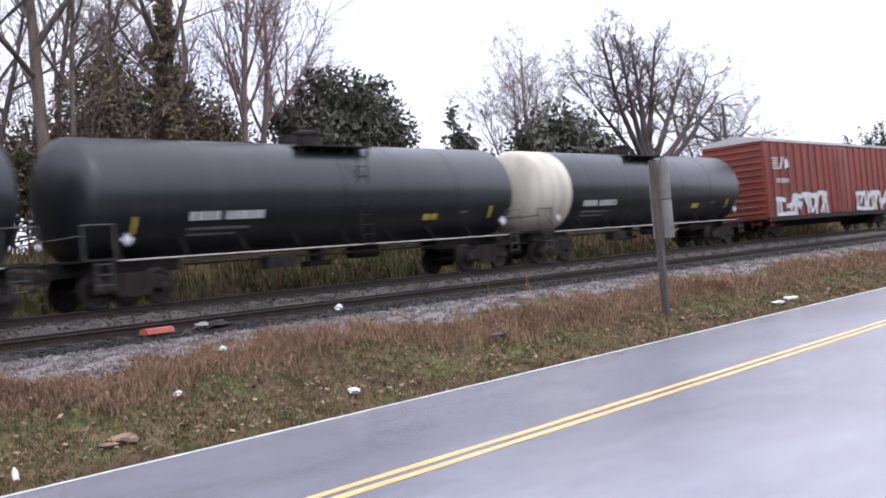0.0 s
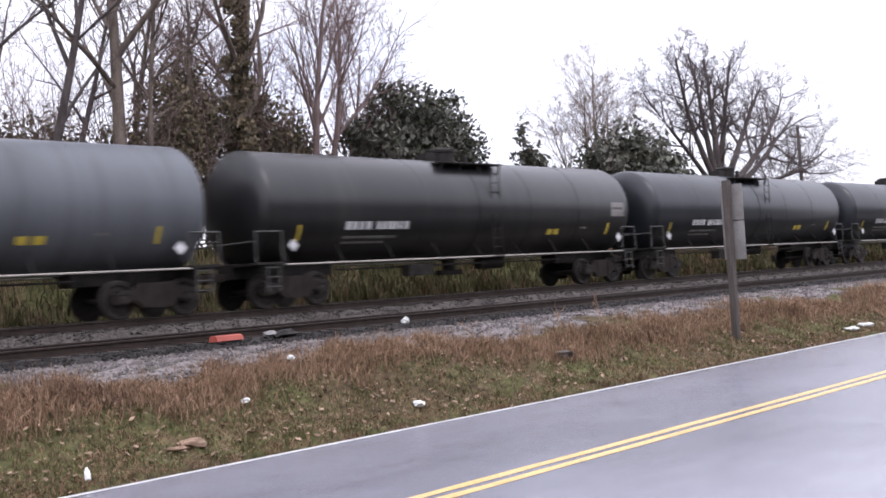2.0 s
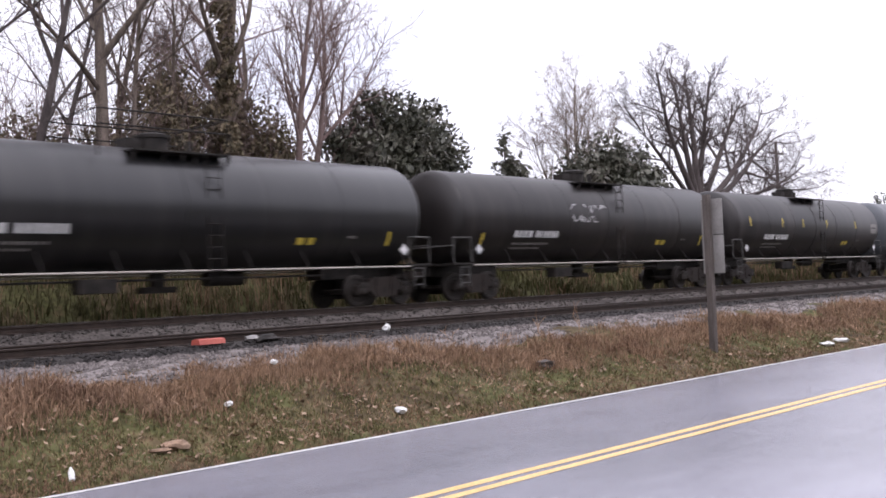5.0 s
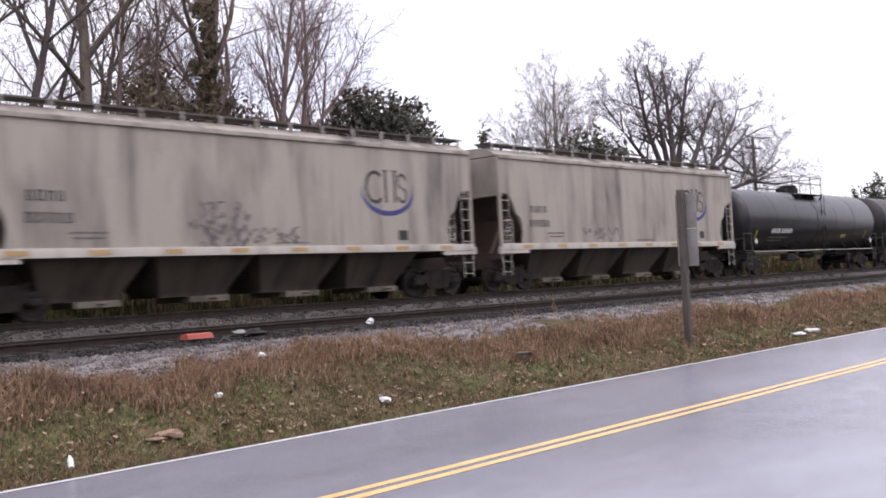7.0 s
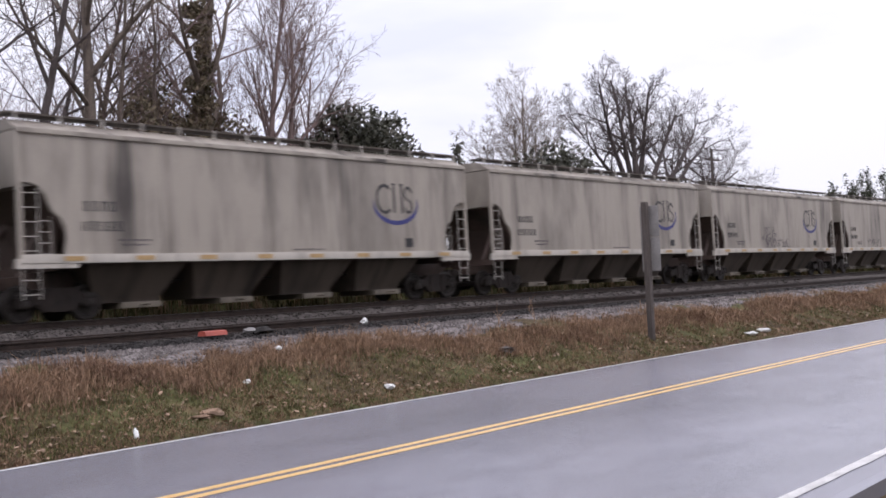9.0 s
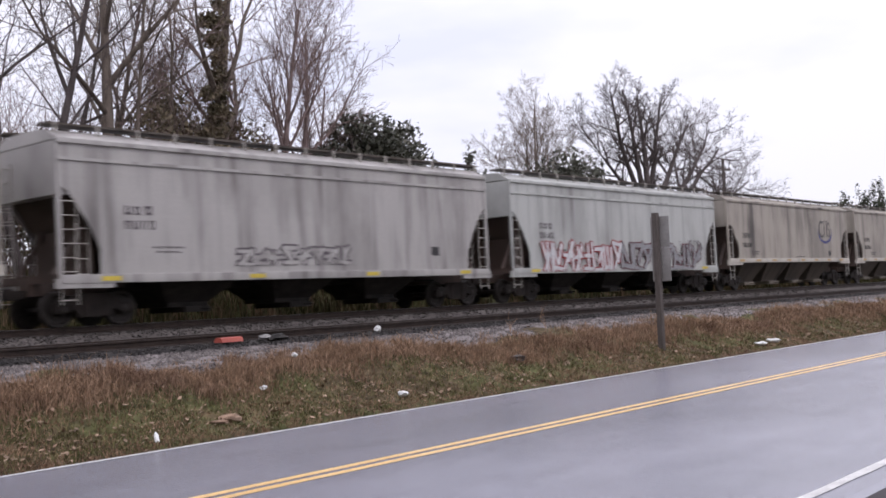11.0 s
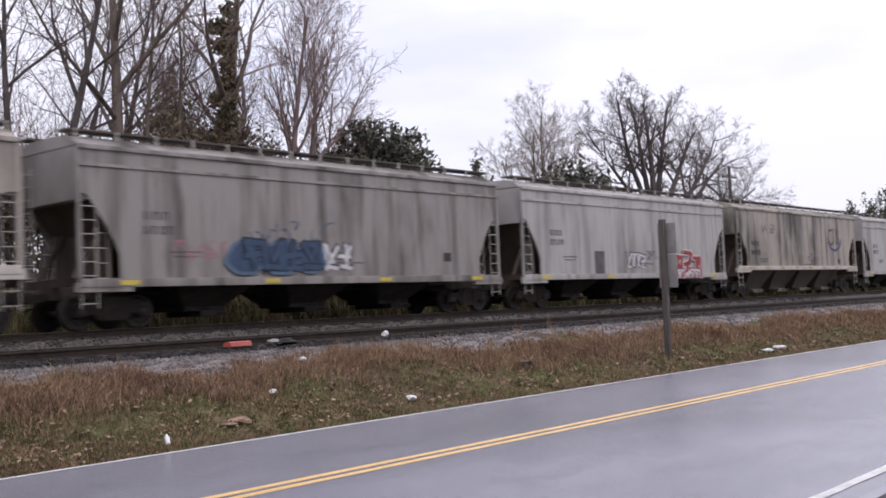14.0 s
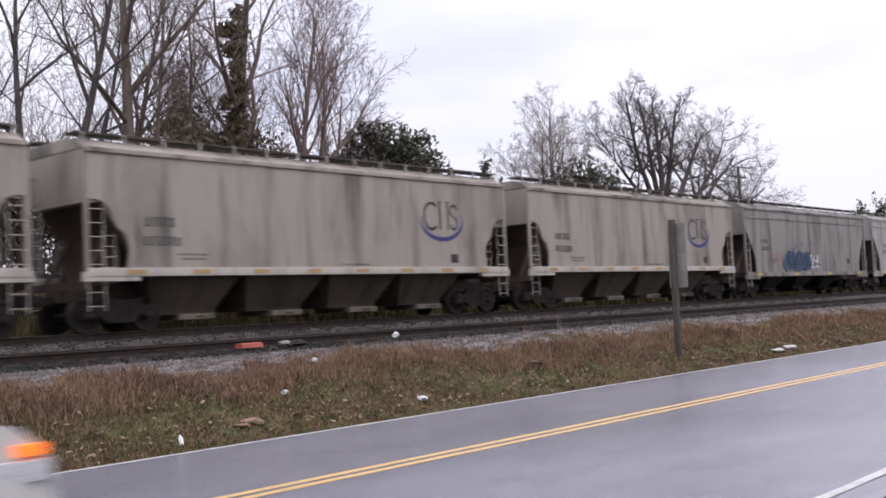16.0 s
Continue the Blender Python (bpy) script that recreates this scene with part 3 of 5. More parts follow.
def graffiti_blob(car, x0, x1, z0, z1, y, lumps, fill, edge, seed, wild=0.25):
    """Overlapping bulging sprayed shapes with a rim."""
    rng = random.Random(seed)
    step = (x1 - x0) / lumps
    for i in range(lumps):
        cx, cz = x0 + (i + 0.5) * step, (z0 + z1) / 2 + rng.uniform(-0.06, 0.06)
        rx, rz = step * rng.uniform(0.55, 0.72), (z1 - z0) / 2 * rng.uniform(0.8, 1.05)
        n = 16
        wob = [1 + rng.uniform(-wild, wild) for _ in range(n)]
        lift = 0.0015 * (i % 3)
        for nm, mat, k, dy in (("graffiti_rim", edge, 1.0, 0.004), ("graffiti_fill", fill, 0.82, 0.009)):
            bm = fresh()
            pts = []
            for j in range(n):
                a = 2 * math.pi * j / n
                pts.append((cx + k * rx * wob[j] * math.cos(a), cz + k * rz * wob[j] * math.sin(a)))
            prism(bm, pts, y - dy - lift, y + 0.002)
            part(nm, bm, mat, car, "sprayed colour", 0)


STROKES = [((0, 0), (0, 1)), ((1, 0), (0.9, 1)), ((0, 1), (1, 0.95)), ((0, 0.5), (0.9, 0.55)), ((0, 0), (1, 0.95)), ((0, 0.05), (1, 0)), ((0.5, 0), (0.5, 1)), ((0, 1), (0.55, 0.3)), ((0.5, 0.35), (1, 1))]


def graffiti(car, x0, x1, z0, z1, y, letters, fill, edge, seed, wild=0.25):
    """Fat crooked strokes in clusters, each over a darker rim; they spell nothing."""
    rng = random.Random(seed)
    step = (x1 - x0) / letters
    for i in range(letters):
        ox, oz = x0 + i * step, z0 + rng.uniform(0, 0.12) * (z1 - z0)
        w, h = step * 0.82, (z1 - z0) * rng.uniform(0.72, 0.92)
        rim, core = fresh(), fresh()
        thick = min(w, h) * 0.24
        for n, k in enumerate(rng.sample(range(len(STROKES)), 4)):
            (ax, az), (bx, bz) = STROKES[k]
            jig = [rng.uniform(-wild, wild) * 0.3 for _ in range(4)]
            a = Vector((ox + (ax + jig[0]) * w, oz + (az + jig[1] * 0.5) * h))
            b = Vector((ox + (bx + jig[2]) * w, oz + (bz + jig[3] * 0.5) * h))
            d = (b - a).normalized() if (b - a).length > 0.01 else Vector((0, 1))
            s = Vector((-d.y, d.x))
            for bm, t, dy in ((rim, thick * 0.5 + 0.055, 0.004 + 0.0006 * n), (core, thick * 0.5, 0.011 + 0.0006 * n)):
                p = [a + s * t - d * t * 0.6, a - s * t * 1.1 - d * t, b - s * t + d * t * 0.6, b + s * t * 1.1 + d * t]
                prism(bm, [(q.x, max(q.y, z0 - 0.02)) for q in p], y - dy, y + 0.002)
        part("graffiti_rim", rim, edge, car, "sprayed outline", 0)
        part("graffiti_fill", core, fill, car, "sprayed fill colour", 0)


def scribble(car, x0, x1, z0, z1, y, strokes, mat, seed):
    rng = random.Random(seed)
    bm = fresh()
    for i in range(strokes):
        x = x0 + (x1 - x0) * (i + rng.random()) / strokes
        z = rng.uniform(z0, z1)
        for _ in range(4):
            nx, nz = x + rng.uniform(-0.18, 0.22), min(z1, max(z0, z + rng.uniform(-0.3, 0.3)))
            d = Vector((nx - x, nz - z))
            if d.length < 0.03:
                continue
            n = Vector((-d.y, d.x)).normalized() * 0.017
            prism(bm, [(x + n.x, z + n.y), (x - n.x, z - n.y), (nx - n.x, nz - n.y), (nx + n.x, nz + n.y)], y - 0.004, y + 0.001)
            x, z = nx, nz
    tagged(part("scribble", bm, mat, car, "sprayed scribble", 0), kind="stuff")


def flat_tag(car, poly, y, mat, name, label=""):
    bm = fresh()
    prism(bm, poly, y - 0.006, y + 0.001)
    return part(name, bm, mat, car, label, 0)


HALF = 1.55


def hopper_car(label, paint, length, style="round", owner=True, seed=1, strips=True, emblem=5.3):
    """Covered hopper: sheer sides with open ends, four discharge bays, roof walk on brackets."""
    rng = random.Random(seed)
    car = tagged(new("hopper_car"), label, "hopper car", "cars of the freight train")
    L = length / 2 - 0.75
    sill, eave = (1.44, 4.65) if style == "round" else (1.10, 4.65)
    for s in (-1, 1):
        y = s * HALF
        # side sheet with the end openings
        if style == "round":
            cut = [(1.15, sill + 0.2), (1.22, 2.0), (1.2, 2.3), (1.08, 2.55), (0.86, 2.7), (0.78, 2.86), (0.70, 3.1), (0.52, 3.3), (0.3, 3.38), (0.1, 3.38)]
        else:
            cut = [(1.25, sill + 0.2), (1.22, 1.75), (1.02, 2.2), (0.78, 2.65), (0.52, 3.05), (0.28, 3.38), (0.1, 3.48)]
        low = [(-L, sill), (L, sill), (L, sill + 0.2)]
        right = [(L - a, b) for a, b in cut]
        left = [(-L + a, b) for a, b in cut]
        poly = low + right + [(L - 0.06, cut[-1][1]), (L - 0.06, eave), (-L + 0.06, eave), (-L + 0.06, cut[-1][1])] + left[::-1] + [(-L, sill + 0.2)]
        bm = fresh()
        prism(bm, poly, y - 0.03, y + 0.03)
        part("side_sheet", bm, paint, car)
        bm = fresh()
        box(bm, -L, L, y - 0.05 + s * 0.03, y + 0.05 + s * 0.03, sill - 0.02, sill + 0.20, 0.015)
        box(bm, -L - 0.1, -L + 1.5, y - 0.06, y + 0.06, sill - 0.14, sill + 0.1)
        box(bm, L - 1.5, L + 0.1, y - 0.06, y + 0.06, sill - 0.14, sill + 0.1)
        part("side_sill", bm, SILL_PAINT if style == "round" else paint, car)
        bm = fresh()
        box(bm, -L, L, y - 0.06 + s * 0.03, y + 0.06 + s * 0.03, eave - 0.07, eave + 0.05, 0.015)
        part("eave_rail", bm, paint, car)
        if style == "round":
            for k in range(1, 7):
                xx = -L + 2.2 + (2 * L - 4.4) * k / 7
                bm = fresh()
                box(bm, xx - 0.008, xx + 0.008, y + s * 0.03, y + s * 0.0325, sill + 0.2, eave - 0.07)
                part("weld_seam", bm, paint, car)
        else:
            for k in range(0, 4):
                xx = -L + 1.2 + (2 * L - 2.4) * k / 3
                bm = fresh()
                lathe(bm, [(sill + 0.2, 0.05), (eave - 0.25, 0.05)], "z", 8, (xx, y - s * 0.01, 0))
                part("side_post", bm, paint, car)
            bm = fresh()
            box(bm, -L, L, y + min(0, s * 0.07), y + max(0, s * 0.07), eave - 0.5, eave - 0.42)
            part("belt_rail", bm, paint, car)
        for e in (-1, 1):
            add_ladder(car, e * (L - 0.27), y + s * 0.02, 0.55, 3.25, GRAB, 0.46, 8)
            add_ladder(car, e * (L - 0.78), y - s * 0.22, sill + 0.1, 2.6, GRAB, 0.34, 4)
            bm = fresh()
            box(bm, e * (L - 0.03) - 0.05, e * (L - 0.03) + 0.05, y - 0.05, y + 0.05, sill, eave)
            part("corner_post", bm, paint, car)
        if strips and s < 0:
            n = 8 if owner else 4
            for k in range(n):
                xx = -L + 1.4 + (2 * L - 2.8) * k / (n - 1)
                flat_tag(car, [(xx - 0.28, sill + 0.03), (xx + 0.28, sill + 0.03), (xx + 0.28, sill + 0.15), (xx - 0.28, sill + 0.15)], y - 0.085, MARK_ORANGE if owner else MARK_YELLOW, "reflective_strip")
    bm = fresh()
    # hull is darker than the side paint: shade of the openings in its colour
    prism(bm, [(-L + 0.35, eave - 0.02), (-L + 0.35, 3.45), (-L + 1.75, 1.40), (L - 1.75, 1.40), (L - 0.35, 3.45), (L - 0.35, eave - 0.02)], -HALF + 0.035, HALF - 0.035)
    part("hull", bm, HULL_SHADE, car)
    for e in (-1, 1):
        bm = fresh()
        box(bm, min(e * (L - 0.36), e * L), max(e * (L - 0.36), e * L), -HALF + 0.04, HALF - 0.04, 3.3, eave)
        part("end_sheet", bm, paint, car)
        bm = fresh()
        box(bm, min(e * (L - 2.6), e * (L + 0.1)), max(e * (L - 2.6), e * (L + 0.1)), -0.33, 0.33, 0.82, 1.25, 0.02)
        box(bm, e * L - 0.08, e * L + 0.08, -HALF, HALF, 1.12, 1.32)
        # plate added to hide the bright background behind the end openings
        box(bm, e * (L - 1.0) - 0.05, e * (L - 1.0) + 0.05, -1.32, 1.32, 1.25, 2.5)
        for s in (-0.9, 0.9):
            prism(bm, [(e * (L - 0.1), 1.25), (e * (L - 0.25), 1.25), (e * (L - 1.3), 2.9), (e * (L - 1.15), 2.9)], s - 0.05, s + 0.05)
        part("end_frame", bm, HULL_SHADE, car)
        add_coupler(car, e * (L + 0.05), e)
        add_ladder(car, e * (L + 0.03), 0.9, 1.3, 4.3, GRAB, 0.44, 9, "y")
        add_truck(car, e * (length / 2 - 2.0))
    bm = fresh()
    rod(bm, (-L + 1.25, -0.1, 2.1), (-L + 1.25, -0.16, 2.1), 0.28, 18)
    part("brake_wheel", bm, GRIME, car)
    # roof
    bm = fresh()
    prism_x(bm, [(-HALF - 0.02, eave + 0.03), (-1.12, eave + 0.30), (-0.55, eave + 0.36), (0.55, eave + 0.36), (1.12, eave + 0.30), (HALF + 0.02, eave + 0.03)], -L, L)
    part("roof", bm, paint, car)
    bm = fresh()
    box(bm, -L + 0.8, L - 0.8, -0.30, 0.30, eave + 0.35, eave + 0.47, 0.03)
    part("hatch_cover", bm, paint, car, "long trough hatch cover")
    for s in (-1, 1):
        bm = fresh()
        box(bm, -L - 0.05, L + 0.05, s * 0.98 - 0.27, s * 0.98 + 0.27, eave + 0.44, eave + 0.49)
        part("roof_walk", bm, UNDER_GRIME_SHADE, car, "steel grating roof walk")
        n = 15
        for k in range(n):
            xx = -L + 0.15 + (2 * L - 0.3) * k / (n - 1)
            bm = fresh()
            box(bm, xx - 0.025, xx + 0.025, s * 1.27 - 0.03, s * 1.27 + 0.03, eave + 0.10, eave + 0.49)
            part("walk_bracket", bm, GRAB, car)
    # discharge bays
    bays = 4 if style == "round" else 3
    span = 3.22 if style == "round" else (2 * L - 5.4) / bays
    for k in range(bays):
        c = (k + 0.5 - bays / 2) * span - 0.3
        bm = fresh()
        h = span / 2 - (0.03 if style == "round" else 0.5)
        zt, zm, zb, w = sill + 0.12, 0.52, 0.40, 1.04 if style == "round" else 0.7
        top = [(c - h, -1.5, zt), (c + h, -1.5, zt), (c + h, 1.5, zt), (c - h, 1.5, zt)]
        midl = [(c - w, -0.76, zm), (c + w, -0.76, zm), (c + w, 0.76, zm), (c - w, 0.76, zm)]
        bot = [(c - w, -0.74, zb), (c + w, -0.74, zb), (c + w, 0.74, zb), (c - w, 0.74, zb)]
        rings = [[bm.verts.new(p) for p in r] for r in (top, midl, bot)]
        for a, b in zip(rings, rings[1:]):
            for i in range(4):
                bm.faces.new((a[i], a[(i + 1) % 4], b[(i + 1) % 4], b[i]))
        bm.faces.new(rings[0])
        bm.faces.new(rings[-1][::-1])
        # bay colour holds grime plus the shade beneath the car
        part("discharge_bay", bm, UNDER_GRIME_SHADE if style == "round" else GRIME, car)
        bm = fresh()
        box(bm, c - 0.2, c + w - 0.02, -0.86, 0.86, 0.24, 0.40, 0.02)
        rod(bm, (c + 0.4, -1.2, 0.32), (c + 0.4, 1.2, 0.32), 0.03, 8)
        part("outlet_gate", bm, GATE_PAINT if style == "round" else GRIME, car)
    bm = fresh()
    box(bm, -L + 2.5, L - 2.5, -0.2, 0.2, 0.9, 1.25)
    rod(bm, (-L + 2, -0.6, 0.95), (L - 2, -0.6, 0.95), 0.03, 6)
    part("centre_sill", bm, GRIME, car)
    yf = -HALF - 0.034
    if owner:
        add_emblem(car, emblem, yf)
        stencil(car, -6.3, 2.72, yf, 1.0, 0.26, 4, MARK_DARK, seed=seed)
        stencil(car, -6.25, 2.22, yf, 1.2, 0.26, 6, MARK_DARK, seed=seed + 7)
    else:
        stencil(car, -6.2, 2.84, yf, 0.9, 0.24, 3, SPRAY_DARK, seed=seed)
        stencil(car, -6.15, 2.46, yf, 1.0, 0.24, 4, SPRAY_DARK, seed=seed + 7)
    stencil(car, -L + 3.2, 1.97, yf, 1.0, 0.055, 11, SPRAY_DARK, "small_print", seed + 1)
    stencil(car, -L + 3.2, 1.85, yf, 0.8, 0.05, 10, SPRAY_DARK, "small_print", seed + 2)
    stencil(car, 0.8, 1.7, yf, 1.3, 0.05, 14, SPRAY_DARK, "small_print", seed + 3)
    flat_tag(car, [(emblem + 0.42, 1.78), (emblem + 0.80, 1.78), (emblem + 0.80, 2.08), (emblem + 0.42, 2.08)], yf, MARK_DARK, "inspection_panel", "black inspection stencil")
    return car


def tank_car(label, paint, length, seed=1, end_band=None, rails=False, marks=True, ticks=False, panel=False):
    """Tank car: dished barrel on stub sills, manway with platform, ladders, end platforms."""
    car = tagged(new("tank_car"), label, "tank car", "cars of the freight train")
    L = length / 2 - 0.95
    zc, r = 2.70, 1.59
    tip, dish = length / 2 - 0.60, 0.52
    head = [(-tip + dish - dish * math.cos(radians(90 * k / 9)), max(0.02, r * math.sin(radians(90 * k / 9)))) for k in range(10)]
    prof = head + [(-0.06, r), (-0.06, r + 0.012), (0.06, r + 0.012), (0.06, r)] + [(-a, b) for a, b in head[::-1]]
    bm = fresh()
    lathe(bm, prof, "x", 56, (0, 0, zc))
    part("barrel", bm, paint, car, smooth=30)
    if end_band:
        bm = fresh()
        tail = [(a - 0.004, b + 0.006) for a, b in head] + [(-L + 1.75, r + 0.006)]
        lathe(bm, tail, "x", 56, (0, 0, zc))
        part("end_band", bm, end_band, car, "pale painted tank end", 30)
    for k, xx in enumerate((-L * 0.62, -L * 0.3, L * 0.3, L * 0.62)):
        bm = fresh()
        lathe(bm, [(xx - 0.012, r + 0.001), (xx - 0.012, r + 0.006), (xx + 0.012, r + 0.006), (xx + 0.012, r + 0.001)], "x", 56, (0, 0, zc))
        part("weld_seam", bm, paint, car)
    for e in (-1, 1):
        bm = fresh()
        box(bm, min(e * (L - 3.0), e * (L + 0.42)), max(e * (L - 3.0), e * (L + 0.42)), -0.34, 0.34, 0.82, 1.22, 0.03)
        for s in (-1, 1):
            prism_x(bm, [(s * 0.3, 1.15), (s * 1.2, 1.75), (s * 1.25, 1.95), (s * 0.3, 1.35)], e * (L - 2.2) - 0.18, e * (L - 2.2) + 0.18)
        part("stub_sill", bm, GRIME, car)
        bm = fresh()
        box(bm, min(e * (L - 0.5), e * (L + 0.42)), max(e * (L - 0.5), e * (L + 0.42)), -1.5, 1.5, 1.14, 1.20)
        part("end_platform", bm, GRIME, car)
        x0, x1 = e * (L - 0.45), e * (L + 0.40)
        for s in (-1, 1):
            for xx in (x0, x1):
                bm = fresh()
                rod(bm, (xx, s * 1.46, 1.18), (xx, s * 1.46, 2.0), 0.02, 6)
                part("end_post", bm, TANK_IRON, car)
            bm = fresh()
            rod(bm, (x0, s * 1.46, 2.0), (x1, s * 1.46, 2.0), 0.02, 6)
            part("end_handrail", bm, TANK_IRON, car)
        bm = fresh()
        rod(bm, (x1, -1.46, 1.75), (x1, 1.46, 1.75), 0.02, 6)
        part("end_handrail", bm, TANK_IRON, car)
        for s in (-1, 1):
            add_ladder(car, e * (L - 0.1), s * 1.48, 0.45, 1.18, TANK_IRON, 0.4, 3)
        add_coupler(car, e * (L + 0.4), e)
        add_truck(car, e * (length / 2 - 2.1))
    for s in (-1, 1):
        bm = fresh()
        rod(bm, (-L + 0.5, s * 1.52, 1.12), (L - 0.5, s * 1.52, 1.12), 0.026, 8)
        part("side_handrail", bm, GRAB, car, "thin pale rail along the tank")
        for k in range(9):
            xx = -L + 0.6 + (2 * L - 1.2) * k / 8
            bm = fresh()
            rod(bm, (xx, s * 1.52, 1.12), (xx, s * 1.16, 1.66), 0.018, 5)
            part("rail_bracket", bm, GRIME, car)
        add_ladder(car, 0.75, s * 1.56, 1.0, 4.15, GRIME, 0.42, 11)
    bm = fresh()
    lathe(bm, [(r - 0.1, 0.42), (r + 0.26, 0.42), (r + 0.28, 0.46), (r + 0.36, 0.46), (r + 0.42, 0.3), (r + 0.44, 0.05)], "z", 22, (0, 0, zc))
    part("manway", bm, GRIME, car)
    bm = fresh()
    box(bm, -0.95, -0.5, -0.25, 0.25, zc + r - 0.05, zc + r + 0.24, 0.03)
    part("valve_housing", bm, GRIME, car)
    bm = fresh()
    rod(bm, (1.1, 0, zc + r - 0.05), (1.1, 0, zc + r + 0.3), 0.09, 10)
    part("relief_valve", bm, GRIME, car)
    bm = fresh()
    for s in (-1, 1):
        box(bm, -1.3, 1.5, s * 0.95 - 0.32, s * 0.95 + 0.32, zc + r - 0.22, zc + r - 0.18)
        for xx in (-1.25, -0.4, 0.5, 1.45):
            prism_x(bm, [(s * 1.24, zc + r - 0.2), (s * 1.2, zc + r - 0.2), (s * 1.05, zc + r - 0.55), (s * 1.09, zc + r - 0.55)], xx - 0.03, xx + 0.03)
    part("top_platform", bm, GRIME, car)
    if rails:
        bm = fresh()
        for s in (-1, 1):
            for xx in (-2.2, -1.3, 0.1, 1.5):
                rod(bm, (xx, s * 1.22, zc + r - 0.4), (xx, s * 1.22, zc + r + 0.72), 0.022, 6)
            for zz in (0.35, 0.72):
                rod(bm, (-2.2, s * 1.22, zc + r + zz), (1.5, s * 1.22, zc + r + zz), 0.02, 6)
        for xx in (-2.2, 1.5):
            rod(bm, (xx, -1.22, zc + r + 0.72), (xx, 1.22, zc + r + 0.72), 0.02, 6)
        part("top_guard_rail", bm, GRIME, car)
    bm = fresh()
    rod(bm, (0, 0, zc - r + 0.05), (0, 0, 0.75), 0.22, 14)
    box(bm, -0.5, 0.5, -0.16, 0.16, 0.62, 0.78, 0.02)
    box(bm, -2.6, -1.6, -0.9, -0.5, 0.65, 1.0, 0.04)
    rod(bm, (-L + 3, -0.5, 0.95), (L - 3, -0.5, 0.95), 0.03, 6)
    rod(bm, (1.5, 0.1, 0.95), (2.7, 0.1, 0.95), 0.2, 12)
    part("bottom_outlet", bm, GRIME, car)

    def curved(x, z, w, h, mat, name, label="", blocks=1, seedv=0):
        """Marks that lie on the barrel's curve, as small plates."""
        rng = random.Random(seedv)
        whole = fresh() if blocks > 1 and h < 0.15 else None
        step = w / blocks
        for i in range(blocks):
            bm = whole or fresh()
            bw = step * (rng.uniform(0.55, 0.78) if blocks > 1 else 1.0)
            n = max(1, int(h / 0.14))
            for j in range(n):
                za, zb = z + h * j / n, z + h * (j + 1) / n
                ya = -math.sqrt(max(0, (r + 0.006) ** 2 - (za - zc) ** 2))
                yb = -math.sqrt(max(0, (r + 0.006) ** 2 - (zb - zc) ** 2))
                x0 = x + i * step
                a = [bm.verts.new(p) for p in ((x0, ya, za), (x0 + bw, ya, za), (x0 + bw, yb, zb), (x0, yb, zb))]
                b = [bm.verts.new(p) for p in ((x0, ya + 0.02, za), (x0 + bw, ya + 0.02, za), (x0 + bw, yb + 0.02, zb), (x0, yb + 0.02, zb))]
                bm.faces.new(a)
                for q in range(4):
                    bm.faces.new((a[q], a[(q + 1) % 4], b[(q + 1) % 4], b[q]))
            if not whole:
                part(name, bm, mat, car, label, 0)
        if whole:
            tagged(part(name, whole, mat, car, label, 0), kind="stuff")
    if marks:
        curved(-5.5, 2.02, 1.0, 0.22, MARK_WHITE, "stencil_mark", "", 4, seed)
        curved(-4.35, 2.02, 1.3, 0.22, MARK_WHITE, "stencil_mark", "", 6, seed + 1)
        curved(-5.5, 1.78, 2.0, 0.07, SPRAY_DARK if paint is TANK_SILVER else SIGN_BACK, "small_print", "", 14, seed + 2)
        curved(-5.5, 1.64, 1.6, 0.06, SPRAY_DARK if paint is TANK_SILVER else SIGN_BACK, "small_print", "", 12, seed + 3)
        curved(3.5, 1.78, 0.75, 0.18, MARK_YELLOW, "warning_mark", "yellow block mark", 2, seed + 4)
        curved(5.3, 1.95, 0.35, 0.07, SIGN_BACK, "small_print", "", 4, seed + 6)
    if panel:
        curved(7.0, 2.38, 0.8, 0.5, SIGN_BACK, "data_panel", "pale grey data panel", 1)
        curved(7.08, 2.62, 0.62, 0.1, MARK_DARK, "small_print", "", 6, seed)
    if ticks:
        for xx in (-7.05, -3.8, -1.55, 1.25, 4.9):
            curved(xx, 2.6, 0.075, 0.42, MARK_YELLOW, "reflective_strip")
    else:
        for xx in (-L + 1.0, L - 1.3):
            curved(xx, 1.75, 0.1, 0.4, MARK_YELLOW, "reflective_strip")
    for e in (-1, 1):
        bm = fresh()
        prism(bm, [(e * (L - 0.75) - 0.17, 1.62), (e * (L - 0.75), 1.45), (e * (L - 0.75) + 0.17, 1.62), (e * (L - 0.75), 1.79)], -1.54, -1.52)
        part("placard", bm, SPRAY_PALE, car, "white diamond placard", 0)
    return car


